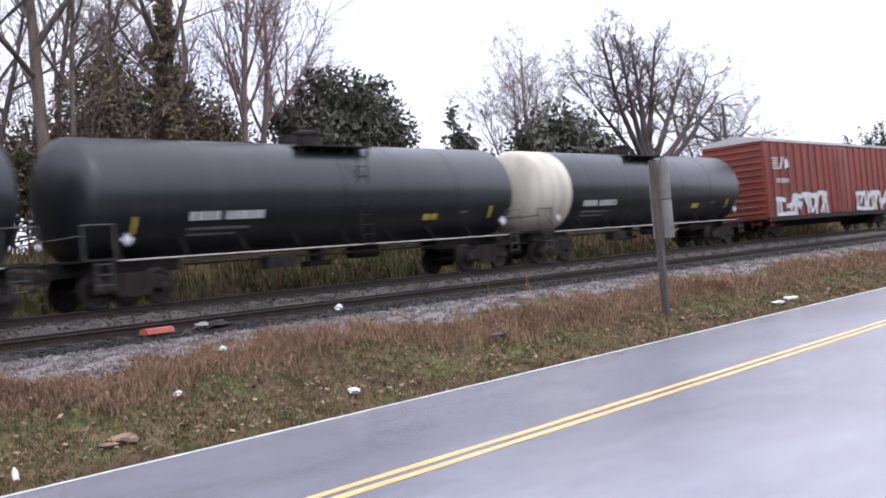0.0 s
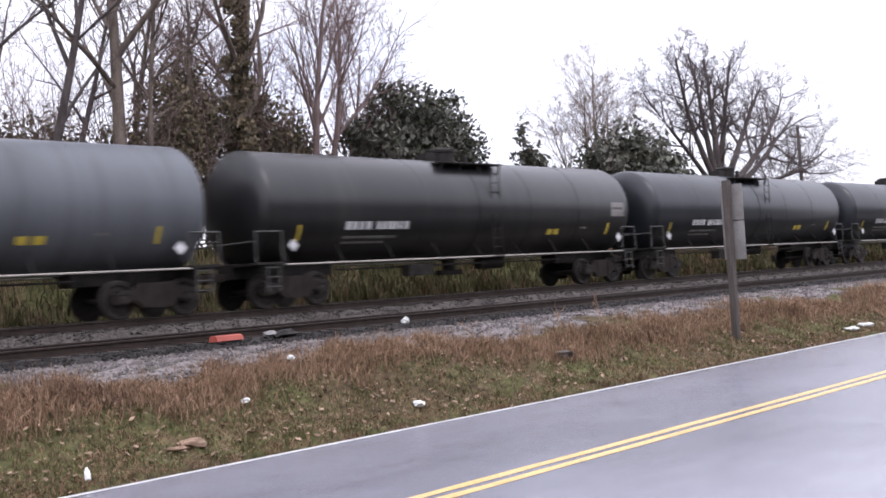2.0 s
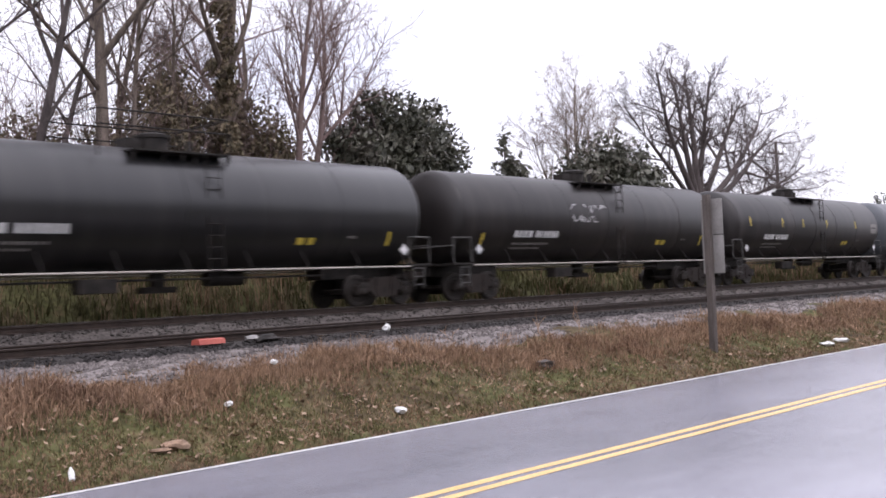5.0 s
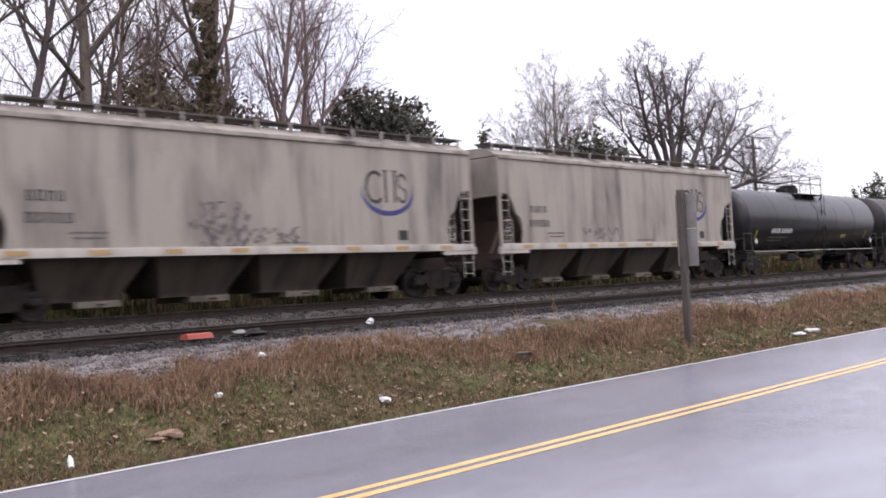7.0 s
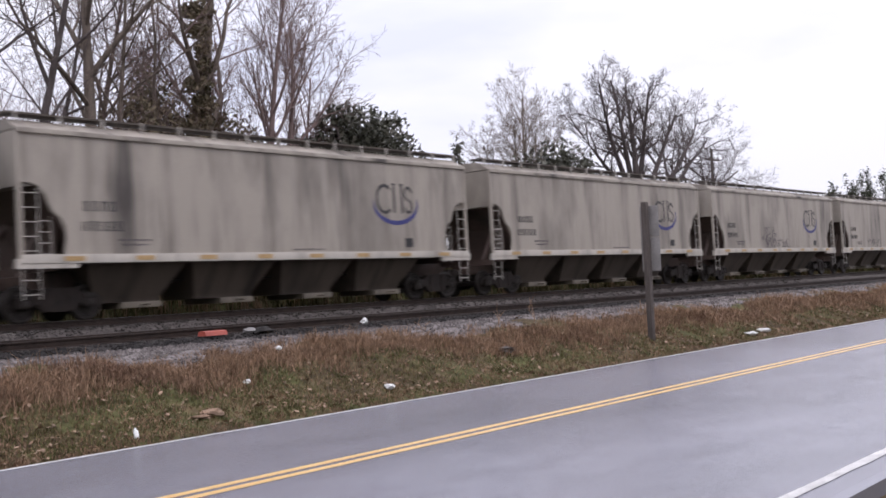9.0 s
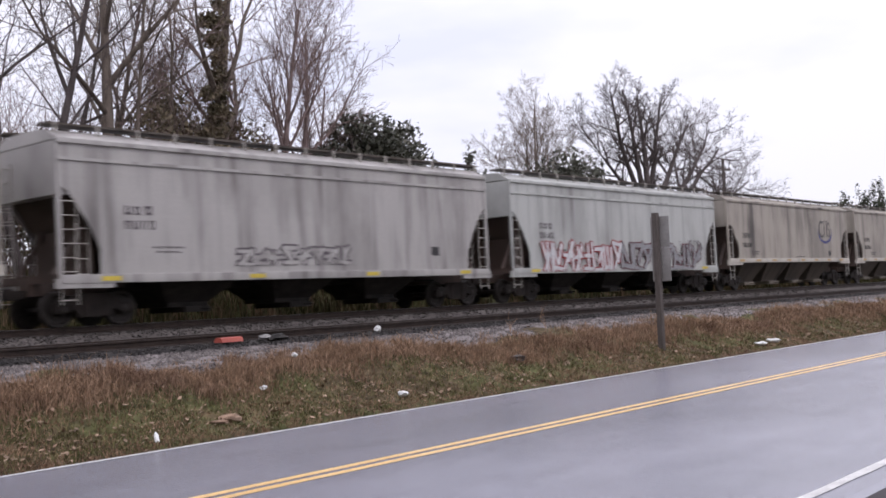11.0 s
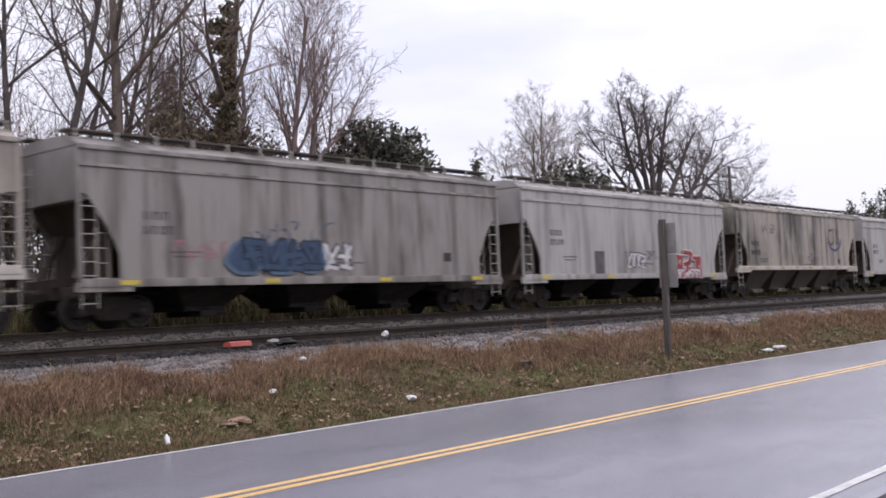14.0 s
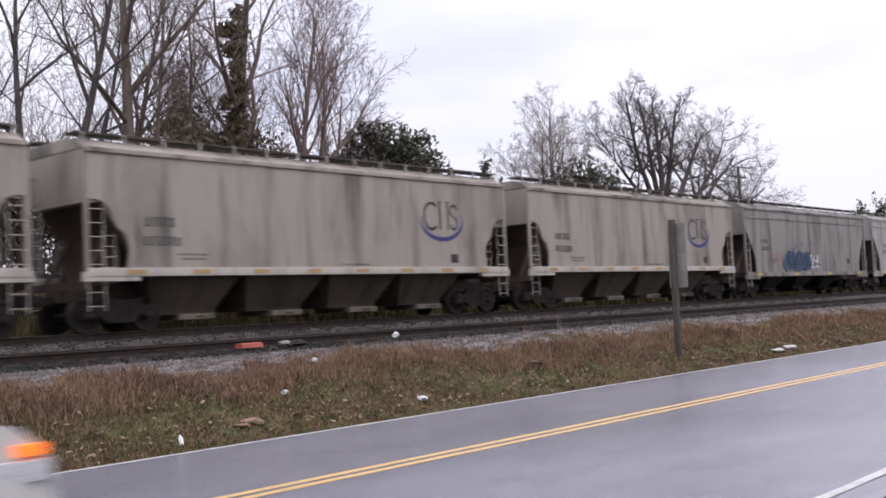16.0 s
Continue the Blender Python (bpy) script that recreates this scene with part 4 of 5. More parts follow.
def boxcar(label, length, seed=5):
    car = tagged(new("boxcar"), label, "boxcar", "cars of the freight train")
    L = length / 2 - 1.9
    z0, z1, h = 1.05, 5.1, 1.58
    bm = fresh()
    box(bm, -L, L, -h, h, z0, z1)
    part("body", bm, BOX_RED, car)
    for s in (-1, 1):
        n = 21
        for k in range(n):
            xx = -L + 0.1 + (2 * L - 0.2) * k / (n - 1)
            if abs(xx - 0.2) < 1.6:
                continue
            bm = fresh()
            box(bm, xx - 0.07, xx + 0.07, s * h - 0.075, s * h + 0.075, z0 + 0.05, z1 - 0.1, 0.02)
            part("side_post", bm, BOX_RED, car)
        bm = fresh()
        box(bm, -1.3, 1.7, s * h - 0.08, s * h + 0.08, z0 + 0.12, z1 - 0.25, 0.02)
        for zz in (1.6, 2.4, 3.2, 4.0):
            box(bm, -1.25, 1.65, s * h - 0.11, s * h + 0.11, zz, zz + 0.07)
        for xx in (-0.6, 0.0, 0.9):
            rod(bm, (xx, s * (h + 0.12), z0 + 0.2), (xx, s * (h + 0.12), z1 - 0.35), 0.025, 6)
        part("door", bm, BOX_RED, car, "sliding plug door with lock rods")
        bm = fresh()
        box(bm, -L, L, s * h - 0.09, s * h + 0.09, z0 - 0.15, z0 + 0.06)
        part("side_sill", bm, RUSTY_GRIME, car)
        for e in (-1, 1):
            add_ladder(car, e * (L - 0.3), s * (h + 0.1), 0.6, 4.4, BOX_RED, 0.42, 10)
    for e in (-1, 1):
        for k in range(12):
            zz = z0 + 0.3 + k * 0.32
            bm = fresh()
            rod(bm, (e * L, -h + 0.05, zz), (e * L, h - 0.05, zz), 0.06, 8)
            part("end_rib", bm, BOX_RED, car)
        add_coupler(car, e * L, e, reach=1.5)
        add_truck(car, e * (L - 2.0))
        add_ladder(car, e * (L + 0.08), -1.0, 0.7, 4.5, BOX_RED, 0.42, 10, "y")
    bm = fresh()
    prism_x(bm, [(-h - 0.06, z1), (0, z1 + 0.28), (h + 0.06, z1), (h + 0.06, z1 - 0.12), (-h - 0.06, z1 - 0.12)], -L - 0.05, L + 0.05)
    for k in range(14):
        xx = -L + 0.6 + (2 * L - 1.2) * k / 13
        prism_x(bm, [(-h - 0.05, z1 + 0.03), (0, z1 + 0.33), (h + 0.05, z1 + 0.03), (h + 0.05, z1 - 0.02), (0, z1 + 0.26), (-h - 0.05, z1 - 0.02)], xx - 0.06, xx + 0.06)
    part("roof", bm, BOX_ROOF, car)
    bm = fresh()
    box(bm, -L + 1, L - 1, -0.3, 0.3, 0.6, 1.0)
    part("centre_sill", bm, GRIME, car)
    yf = -h - 0.08
    bm = fresh()
    for k in range(5):
        box(bm, -L + 1.0, -L + 1.7, yf - 0.006, yf, 3.57 + 0.13 * k, 3.63 + 0.13 * k)
    prism(bm, [(-L + 1.8, 3.55), (-L + 2.0, 3.55), (-L + 2.5, 4.2), (-L + 2.3, 4.2)], yf - 0.006, yf)
    prism(bm, [(-L + 2.5, 3.55), (-L + 3.1, 3.7), (-L + 2.9, 4.15), (-L + 2.6, 4.05)], yf - 0.006, yf)
    part("emblem", bm, MARK_WHITE, car, "white painted emblem of bars", 0)
    stencil(car, -L + 2.2, 2.85, yf, 1.6, 0.24, 6, MARK_WHITE, seed=9)
    graffiti(car, -L + 1.2, -2.0, 1.15, 2.3, yf, 6, SPRAY_PALE, SPRAY_DARK, 31, 0.35)
    graffiti(car, 2.6, L - 0.6, 1.15, 2.4, yf, 5, SPRAY_PALE, SPRAY_DARK, 37, 0.35)
    return car


# ---- the train, front to back ----
TP, HP = 18.24, 18.53
train = []
train.append((boxcar("red-brown boxcar with ribbed sides, silvery roof and pale graffiti", 24.0), 24.0))
tank = [
    ("black tank car with one cream end and yellow marks", TANK_BLUE, dict(end_band=TANK_WHITE)),
    ("blue-black tank car with white stencil marks", TANK_BLUE, dict()),
    ("blue-black tank car with white stencils and worn rails", TANK_BLUE, dict()),
    ("black tank car with pale data panel and white stencils", TANK_BLACK, dict(panel=True)),
    ("silver-grey tank car streaked with grime", TANK_SILVER, dict()),
    ("brown-black tank car with yellow tick marks", TANK_BROWN, dict(ticks=True, panel=True)),
    ("brown-black tank car with a white scribble up the side", TANK_BROWN, dict(panel=True)),
    ("glossy black tank car with guard rails on top", TANK_BLACK, dict(rails=True)),
]
for k, (label, paint, opts) in enumerate(tank):
    train.append((tank_car(label, paint, TP, 11 + k * 5, **opts), TP))
scribble(train[7][0], -2.6, -0.2, 2.6, 3.2, -1.60, 9, SPRAY_PALE, 5)
hoppers = [
    ("beige covered hopper car with dark emblem and blue crescent", HOPPER_BEIGE, "round", True),
    ("grimy beige covered hopper car with a faint round tag", HOPPER_BEIGE, "round", True),
    ("beige covered hopper car with dark rain streaks", HOPPER_BEIGE, "round", True),
    ("clean beige covered hopper car with emblem", HOPPER_BEIGE, "round", True),
    ("light grey-green hopper car with graffiti along the sill", HOPPER_LIGHT, "slope", False),
    ("pale grey hopper car with faint streaks", HOPPER_GREY, "slope", False),
    ("beige hopper car with heavy dark vertical streaks", HOPPER_BEIGE_DIRTY, "round", True),
    ("pale grey hopper car with red graffiti at its sill", HOPPER_GREY, "slope", False),
    ("streaked grimy grey hopper car with a blue graffiti piece", HOPPER_GREY_DIRTY, "slope", False),
    ("beige covered hopper car with clean sides", HOPPER_BEIGE, "round", True),
    ("beige covered hopper car with rain streaks under the eave", HOPPER_BEIGE, "round", True),
    ("beige covered hopper car at the tail in view", HOPPER_BEIGE, "round", True),
]
EMBLEM_AT = {1: 4.6, 3: 4.75}
for k, (label, paint, style, owner) in enumerate(hoppers):
    train.append((hopper_car(label, paint, HP, style, owner, 100 + k * 9, emblem=EMBLEM_AT.get(k, 4.95)), HP))
YF = -HALF - 0.036
YS = -HALF - 0.09
scribble(train[10][0], -2.4, -0.7, 1.65, 2.8, YF, 26, SPRAY_DARK, 3)
scribble(train[10][0], -0.4, 1.2, 1.75, 2.15, YF, 8, SPRAY_DARK, 4)
scribble(train[9][0], -3.6, -1.0, 1.6, 2.2, YF, 10, SPRAY_DARK, 6)
graffiti(train[13][0], -6.6, -0.6, 1.15, 2.35, YS, 8, SPRAY_PALE, SPRAY_RED, 21, 0.4)
graffiti(train[13][0], -0.6, 6.9, 1.15, 2.4, YS, 8, SPRAY_GREY, SPRAY_MAROON, 22, 0.4)
scribble(train[13][0], 4.4, 6.9, 1.7, 2.5, YS - 0.02, 12, SPRAY_DARK, 23)
graffiti(train[14][0], -3.0, 1.5, 1.5, 2.0, YF, 8, HOPPER_GREY, SPRAY_DARK, 41, 0.3)
scribble(train[15][0], -5.2, -3.6, 3.2, 3.9, YF, 7, SPRAY_DARK, 8)
scribble(train[15][0], 1.0, 2.2, 1.7, 2.4, YF, 9, SPRAY_DARK, 9)
graffiti(train[16][0], 3.2, 5.9, 1.05, 2.25, YS, 3, SPRAY_RED, SPRAY_PALE, 51, 0.3)
graffiti(train[16][0], 3.3, 5.8, 1.05, 1.5, YS - 0.02, 3, SPRAY_PALE, SPRAY_RED, 52, 0.3)
graffiti(train[16][0], -0.9, 0.7, 1.55, 2.2, YF, 4, SPRAY_PALE, SPRAY_DARK, 53, 0.3)
scribble(train[16][0], 0.75, 1.5, 1.9, 2.3, YF, 6, SPRAY_DARK, 54)
flat_tag(train[16][0], [(-3.5, 1.1), (-2.8, 1.1), (-2.75, 2.25), (-3.5, 2.25)], YF, SPRAY_DARK, "dark_patch", "dark sprayed block")
graffiti_blob(train[17][0], -3.9, -0.3, 1.34, 2.4, YS, 3, SPRAY_BLUE, SPRAY_SKY, 61, 0.12)
graffiti(train[17][0], -3.4, -0.4, 1.5, 2.5, YS - 0.015, 4, SPRAY_BLUE, SPRAY_NAVY, 66, 0.2)
scribble(train[17][0], -3.4, -0.3, 2.1, 2.95, YF, 14, SPRAY_BLUE, 62)
graffiti(train[17][0], -0.2, 1.0, 1.5, 2.4, YF, 2, SPRAY_PALE, SPRAY_DARK, 63, 0.3)
scribble(train[17][0], -5.6, -4.0, 1.8, 2.3, YF, 10, SPRAY_PINK, 64)

# place of the first coupling (boxcar to first tank car) along the line, by time
COUPLING = [(0, 51.05), (0.5, 60.83), (1, 70.65), (1.5, 80.47), (2, 90.39), (2.5, 100.52), (3, 110.91), (3.5, 121.48), (4, 132.15), (4.5, 142.79), (5, 153.30), (5.5, 163.62), (6, 173.73), (6.5, 183.56), (7, 193.13), (7.5, 202.57), (8, 212.03), (8.5, 221.56), (9, 231.10), (9.5, 240.57), (10, 249.96), (10.5, 259.33), (11, 268.66), (11.5, 277.99), (12, 287.35), (12.5, 296.74), (13, 306.14), (13.5, 315.41), (14, 324.52), (14.5, 333.55), (15, 342.74), (15.5, 352.05), (16, 361.45)]
offset, car_offsets = 0.0, []
for i, (car, length) in enumerate(train):
    if i == 0:
        car_offsets.append(length / 2)
    else:
        car_offsets.append(-(offset + length / 2))
        offset += length


# ---- trees and growth ----
def tube(verts, faces, pts, radii, sides):
    """Adds a tapered tube through pts to the lists."""
    base = len(verts)
    n = len(pts)
    for i in range(n):
        w = (pts[min(i + 1, n - 1)] - pts[max(i - 1, 0)]).normalized()
        u = w.orthogonal().normalized()
        v = w.cross(u)
        for k in range(sides):
            a = 2 * math.pi * k / sides
            verts.append(pts[i] + radii[i] * (math.cos(a) * u + math.sin(a) * v))
    for i in range(n - 1):
        for k in range(sides):
            a, b = base + i * sides + k, base + i * sides + (k + 1) % sides
            faces.append((a, b, b + sides, a + sides))


def branch_out(rng, wood, twigs, p, d, length, radius, level, cfg):
    """One branch with its side branches; cfg: per level (children, length ratio, angle, upward pull, wobble)."""
    children, ratio, angle, pull, wobble = cfg[level]
    segs = 6 if level == 0 else (5 if level == 1 else (4 if level == 2 else 3))
    pts, radii = [p.copy()], [radius]
    cur, way = p.copy(), d.normalized()
    for i in range(segs):
        way = (way + Vector((rng.gauss(0, wobble), rng.gauss(0, wobble), rng.gauss(0, wobble) + pull))).normalized()
        cur = cur + way * (length / segs)
        pts.append(cur.copy())
        radii.append(max(0.0045, radius * (1 - 0.78 * (i + 1) / segs)))
    bag = wood if level < 2 else twigs
    tube(bag[0], bag[1], pts, radii, 8 if level == 0 else (6 if level == 1 else (4 if level == 2 else 3)))
    if level + 1 >= len(cfg):
        return
    start = 0.35 if level == 0 else 0.22
    for c in range(children):
        f = start + (1 - start) * (c + rng.random() * 0.9) / children
        f = min(f, 0.97)
        k = min(int(f * segs), segs - 1)
        q = pts[k].lerp(pts[k + 1], f * segs - k)
        axis = (pts[k + 1] - pts[k]).normalized()
        side = axis.orthogonal().normalized()
        side.rotate(Matrix.Rotation(c * 2.4 + rng.uniform(-0.6, 0.6), 3, axis))
        a = radians(angle + rng.uniform(-12, 12))
        nd = axis * math.cos(a) + side * math.sin(a)
        r = radius * (1 - 0.78 * f) * rng.uniform(0.5, 0.72)
        branch_out(rng, wood, twigs, q, nd, length * ratio * rng.uniform(0.75, 1.2) * (1.12 - 0.45 * f), max(r, 0.007), level + 1, cfg)


def bare_tree(label, x, y, stems, cfg, bark, twig_bark, seed, ivy=None, size=1.0):
    """stems: (direction, length, radius, offset) for each trunk."""
    rng = random.Random(seed)
    z = float(ground_z(np.array(x), np.array(y))) - 0.1
    tree = tagged(new("bare_tree"), label, "tree", "trees behind the railway")
    tree.location, tree.scale = (x, y, z), (size, size, size)
    wood, twigs = ([], []), ([], [])
    for d, length, radius, off in stems:
        branch_out(rng, wood, twigs, Vector(off), Vector(d), length, radius, 0, cfg)
    raw("trunk", wood[0], wood[1], bark, tree, smooth=60)
    raw("crown", twigs[0], twigs[1], twig_bark, tree, "fine leafless twigs")
    if ivy:
        r, z0, z1, count = ivy
        leaf_cloud("ivy", [(Vector((rng.gauss(0, 0.1), rng.gauss(0, 0.1), z0 + (z1 - z0) * k / 13)), r * rng.uniform(0.7, 1.35), r * 0.8) for k in range(14)], count, 0.11, IVY, tree, seed, "ivy and dead vines climbing the trunk")
    return tree


def leaf_cloud(name, blobs, count, size, mat, parent, seed, label="", aspect=1.0):
    """Many small leaf blades in uneven clumps; blobs: (centre, horizontal radius, vertical radius)."""
    rng = np.random.RandomState(seed)
    w = np.array([b[1] ** 2 * b[2] for b in blobs])
    pick = rng.choice(len(blobs), count, p=w / w.sum())
    c = np.array([tuple(b[0]) for b in blobs])[pick]
    rad = np.array([(b[1], b[1], b[2]) for b in blobs])[pick]
    v = rng.normal(size=(count, 3))
    v /= np.linalg.norm(v, axis=1)[:, None]
    v *= (rng.rand(count, 1) ** 0.45) * (0.8 + 0.35 * np.sin(7 * v[:, :1] + 5 * v[:, 1:2] + pick[:, None]))
    p = c + v * rad
    a = rng.normal(size=(count, 3))
    a /= np.linalg.norm(a, axis=1)[:, None]
    b = np.cross(a, rng.normal(size=(count, 3)))
    b /= np.linalg.norm(b, axis=1)[:, None] + 1e-9
    s = size * rng.uniform(0.6, 1.4, (count, 1))
    quad = np.stack([p - a * s * aspect, p - b * s * 0.45, p + a * s * aspect, p + b * s * 0.45], 1)
    f = np.arange(count * 4).reshape(-1, 4)
    return raw(name, quad.reshape(-1, 3).tolist(), f.tolist(), mat, parent, label)


def evergreen(label, x, y, blobs, count, size, mat, seed, trunk=0.18, sink=1.2, grown=1.0):
    """Dense leafy tree: trunk, a few limbs towards each clump, crown of leaves."""
    z = float(ground_z(np.array(x), np.array(y))) - 0.1
    tree = tagged(new("evergreen_tree"), label, "tree", "trees behind the railway")
    tree.location, tree.scale = (x, y, z), (grown, grown, grown)
    blobs = [((b[0][0], b[0][1], b[0][2] - sink), b[1], b[2]) for b in blobs]
    rng = random.Random(seed)
    verts, faces = [], []
    top = max(b[0][2] for b in blobs)
    tube(verts, faces, [Vector((0, 0, 0)), Vector((0.1, 0, top * 0.35)), Vector((0, 0.1, top * 0.75))], [trunk, trunk * 0.8, trunk * 0.3], 8)
    for b in blobs:
        q = Vector((0.05, 0, top * rng.uniform(0.15, 0.5)))
        tube(verts, faces, [q, q.lerp(Vector(b[0]), 0.5) + Vector((0, 0, 0.2)), Vector(b[0])], [trunk * 0.45, trunk * 0.3, 0.03], 5)
    raw("trunk", verts, faces, BARK_DARK, tree, smooth=60)
    leaf_cloud("crown", blobs, count, size, mat, tree, seed, "dense dark green leaves")
    return tree


# children, length ratio, angle, upward pull, wobble
UPRIGHT = [(8, 0.50, 40, 0.02, 0.05), (6, 0.46, 36, 0.05, 0.09), (5, 0.50, 38, 0.04, 0.12), (4, 0.6, 38, 0.03, 0.15), (0, 0, 0, 0.02, 0.18)]
WISPY = [(12, 0.42, 26, 0.03, 0.07), (8, 0.48, 28, 0.08, 0.10), (6, 0.55, 32, 0.05, 0.14), (3, 0.6, 34, 0.03, 0.16), (0, 0, 0, 0.0, 0.18)]

bare_tree("dark forked bare tree with three rising stems", 15, 28.2, [((-0.16, 0, 1), 11, 0.17, (0, 0, 0)), ((0.08, 0, 1), 12, 0.18, (0.35, 0.1, 0)), ((0.40, 0.1, 1), 11, 0.13, (0.6, 0, 0.2)), ((-0.55, 0, 1), 9, 0.12, (-0.3, 0, 0.1))], UPRIGHT, BARK_DARK, BARK_DARK, 3, size=1)
bare_tree("tall grey-brown bare tree with many rising limbs", 18, 27.6, [((-0.02, 0, 1), 13.5, 0.27, (0, 0, 0)), ((0.10, 0.05, 1), 12, 0.12, (0.8, 0.6, 0))], [(10, 0.52, 50, 0.04, 0.04)] + UPRIGHT[1:], BARK, TWIG, 8, size=1.01)
bare_tree("bare tree whose trunk is wrapped in ivy", 22.55, 28.0, [((0.03, 0, 1), 12.5, 0.30, (0, 0, 0)), ((-0.12, 0.1, 1), 10, 0.12, (-0.6, 0.4, 0))], UPRIGHT, BARK, BARK_RED, 14, ivy=(0.44, 1.5, 10.0, 8000), size=1.02)
bare_tree("reddish many-stemmed bare tree", 26.15, 29.0, [((-0.03, 0, 1), 10, 0.17, (0, 0, 0)), ((0.18, 0, 1), 9.5, 0.16, (0.3, 0.1, 0)), ((-0.16, 0.1, 1), 9.5, 0.15, (-0.5, 0.2, 0)), ((0.40, -0.05, 1), 8.0, 0.12, (0.6, 0.1, 0))], WISPY, BARK_RED, BARK_RED, 19, size=1.03)
bare_tree("thin bare tree far behind the railway", 20.6, 33.0, [((0.0, 0, 1), 11, 0.17, (0, 0, 0))], WISPY, BARK, BARK_RED, 23, size=1.01)
bare_tree("thin bare tree far behind the railway", 26.05, 34.5, [((0.0, 0, 1), 8, 0.13, (0, 0, 0))], WISPY, BARK, BARK_RED, 25, size=1.01)
CLOUDY = [(12, 0.34, 34, 0.03, 0.07), (7, 0.50, 34, 0.04, 0.11), (6, 0.52, 36, 0.03, 0.14), (4, 0.6, 38, 0.0, 0.16), (0, 0, 0, 0.0, 0.18)]
bare_tree("pale twiggy bare tree", 48.6, 32.5, [((0.0, 0, 1), 9.4, 0.15, (0, 0, 0)), ((0.18, 0, 1), 8.3, 0.11, (0.4, 0, 0)), ((-0.30, 0, 1), 7.8, 0.10, (-0.4, 0, 0)), ((0.40, 0, 1), 7.8, 0.10, (0.6, 0, 0)), ((-0.55, 0, 1), 6.8, 0.09, (-0.4, 0, 0))], CLOUDY, BARK, TWIG, 31, size=1.03)
CROWN = [(11, 0.30, 40, 0.02, 0.05), (7, 0.52, 40, 0.02, 0.10), (6, 0.54, 40, 0.01, 0.14), (4, 0.6, 42, 0.0, 0.17), (0, 0, 0, 0.0, 0.18)]
bare_tree("broad spreading bare tree with a rounded crown", 58.9, 31.0, [((0.02, 0, 1), 4.4, 0.46, (0, 0, 0)), ((0.0, 0.02, 1), 7.2, 0.24, (0, 0, 2.4)), ((-0.34, 0, 1), 7.4, 0.20, (0, 0, 2.6)), ((-0.80, 0, 1), 8.0, 0.19, (0, 0, 2.5)), ((0.30, 0, 1), 6.8, 0.22, (0, 0, 2.7)), ((0.72, -0.1, 1), 7.6, 0.21, (0.05, 0, 2.5)), ((1.0, 0, 0.70), 10.0, 0.21, (0.1, 0, 2.3)), ((1.0, 0.1, 0.44), 15.0, 0.20, (0.1, 0, 2.1)), ((1.0, -0.1, 0.20), 14.5, 0.17, (0.1, 0, 1.9)), ((-1.0, 0, 0.6), 7.6, 0.15, (0, 0, 2.4)), ((-1.0, 0.1, 0.25), 6.4, 0.13, (0, 0, 2.2)), ((1.0, 0.05, 0.05), 12.0, 0.14, (0.1, 0, 1.8))], CROWN, BARK_DARK, BARK_DARK, 42, size=1.15)

evergreen("broad dark evergreen with glossy leaves", 31.1, 28.6, [((0, 0, 5.9), 2.2, 1.9), ((-1.9, 0, 5.0), 1.5, 1.5), ((1.9, 0, 5.3), 1.5, 1.5), ((2.8, 0.2, 4.6), 1.1, 1.6), ((0.8, 0.3, 6.3), 1.2, 1.0), ((-1.2, 0.2, 6.0), 1.1, 0.9), ((0, 0, 3.2), 2.6, 1.8)] + [((3.1 * math.cos(a), 0.4 * math.sin(5 * a), 5.0 + 2.5 * abs(math.sin(a)) + 0.35 * math.sin(9 * a)), 0.42 + 0.14 * math.sin(7 * a), 0.5) for a in (0.12 + 0.19 * q for q in range(16))], 24000, 0.13, EVERGREEN, 51, grown=1.04)
evergreen("small spiky evergreen sapling", 39.7, 30.0, [((0, 0, 5.2), 0.7, 0.9), ((-0.3, 0, 6.4), 0.35, 0.7), ((0.9, 0, 4.8), 0.6, 0.7), ((0, 0, 3.4), 1.1, 1.4), ((1.9, 0, 4.3), 0.7, 0.6)], 2600, 0.15, EVERGREEN, 52, 0.08, grown=1.06)
evergreen("low dark evergreen below bare trees", 48.7, 30.5, [((0, 0, 5.6), 2.0, 1.7), ((-2.3, 0, 4.8), 1.4, 1.6), ((2.4, 0, 5.2), 1.6, 1.5), ((4.2, 0.2, 4.8), 1.2, 1.4), ((0, 0, 3.4), 3.6, 1.8)], 11000, 0.17, EVERGREEN, 53, grown=1.09)

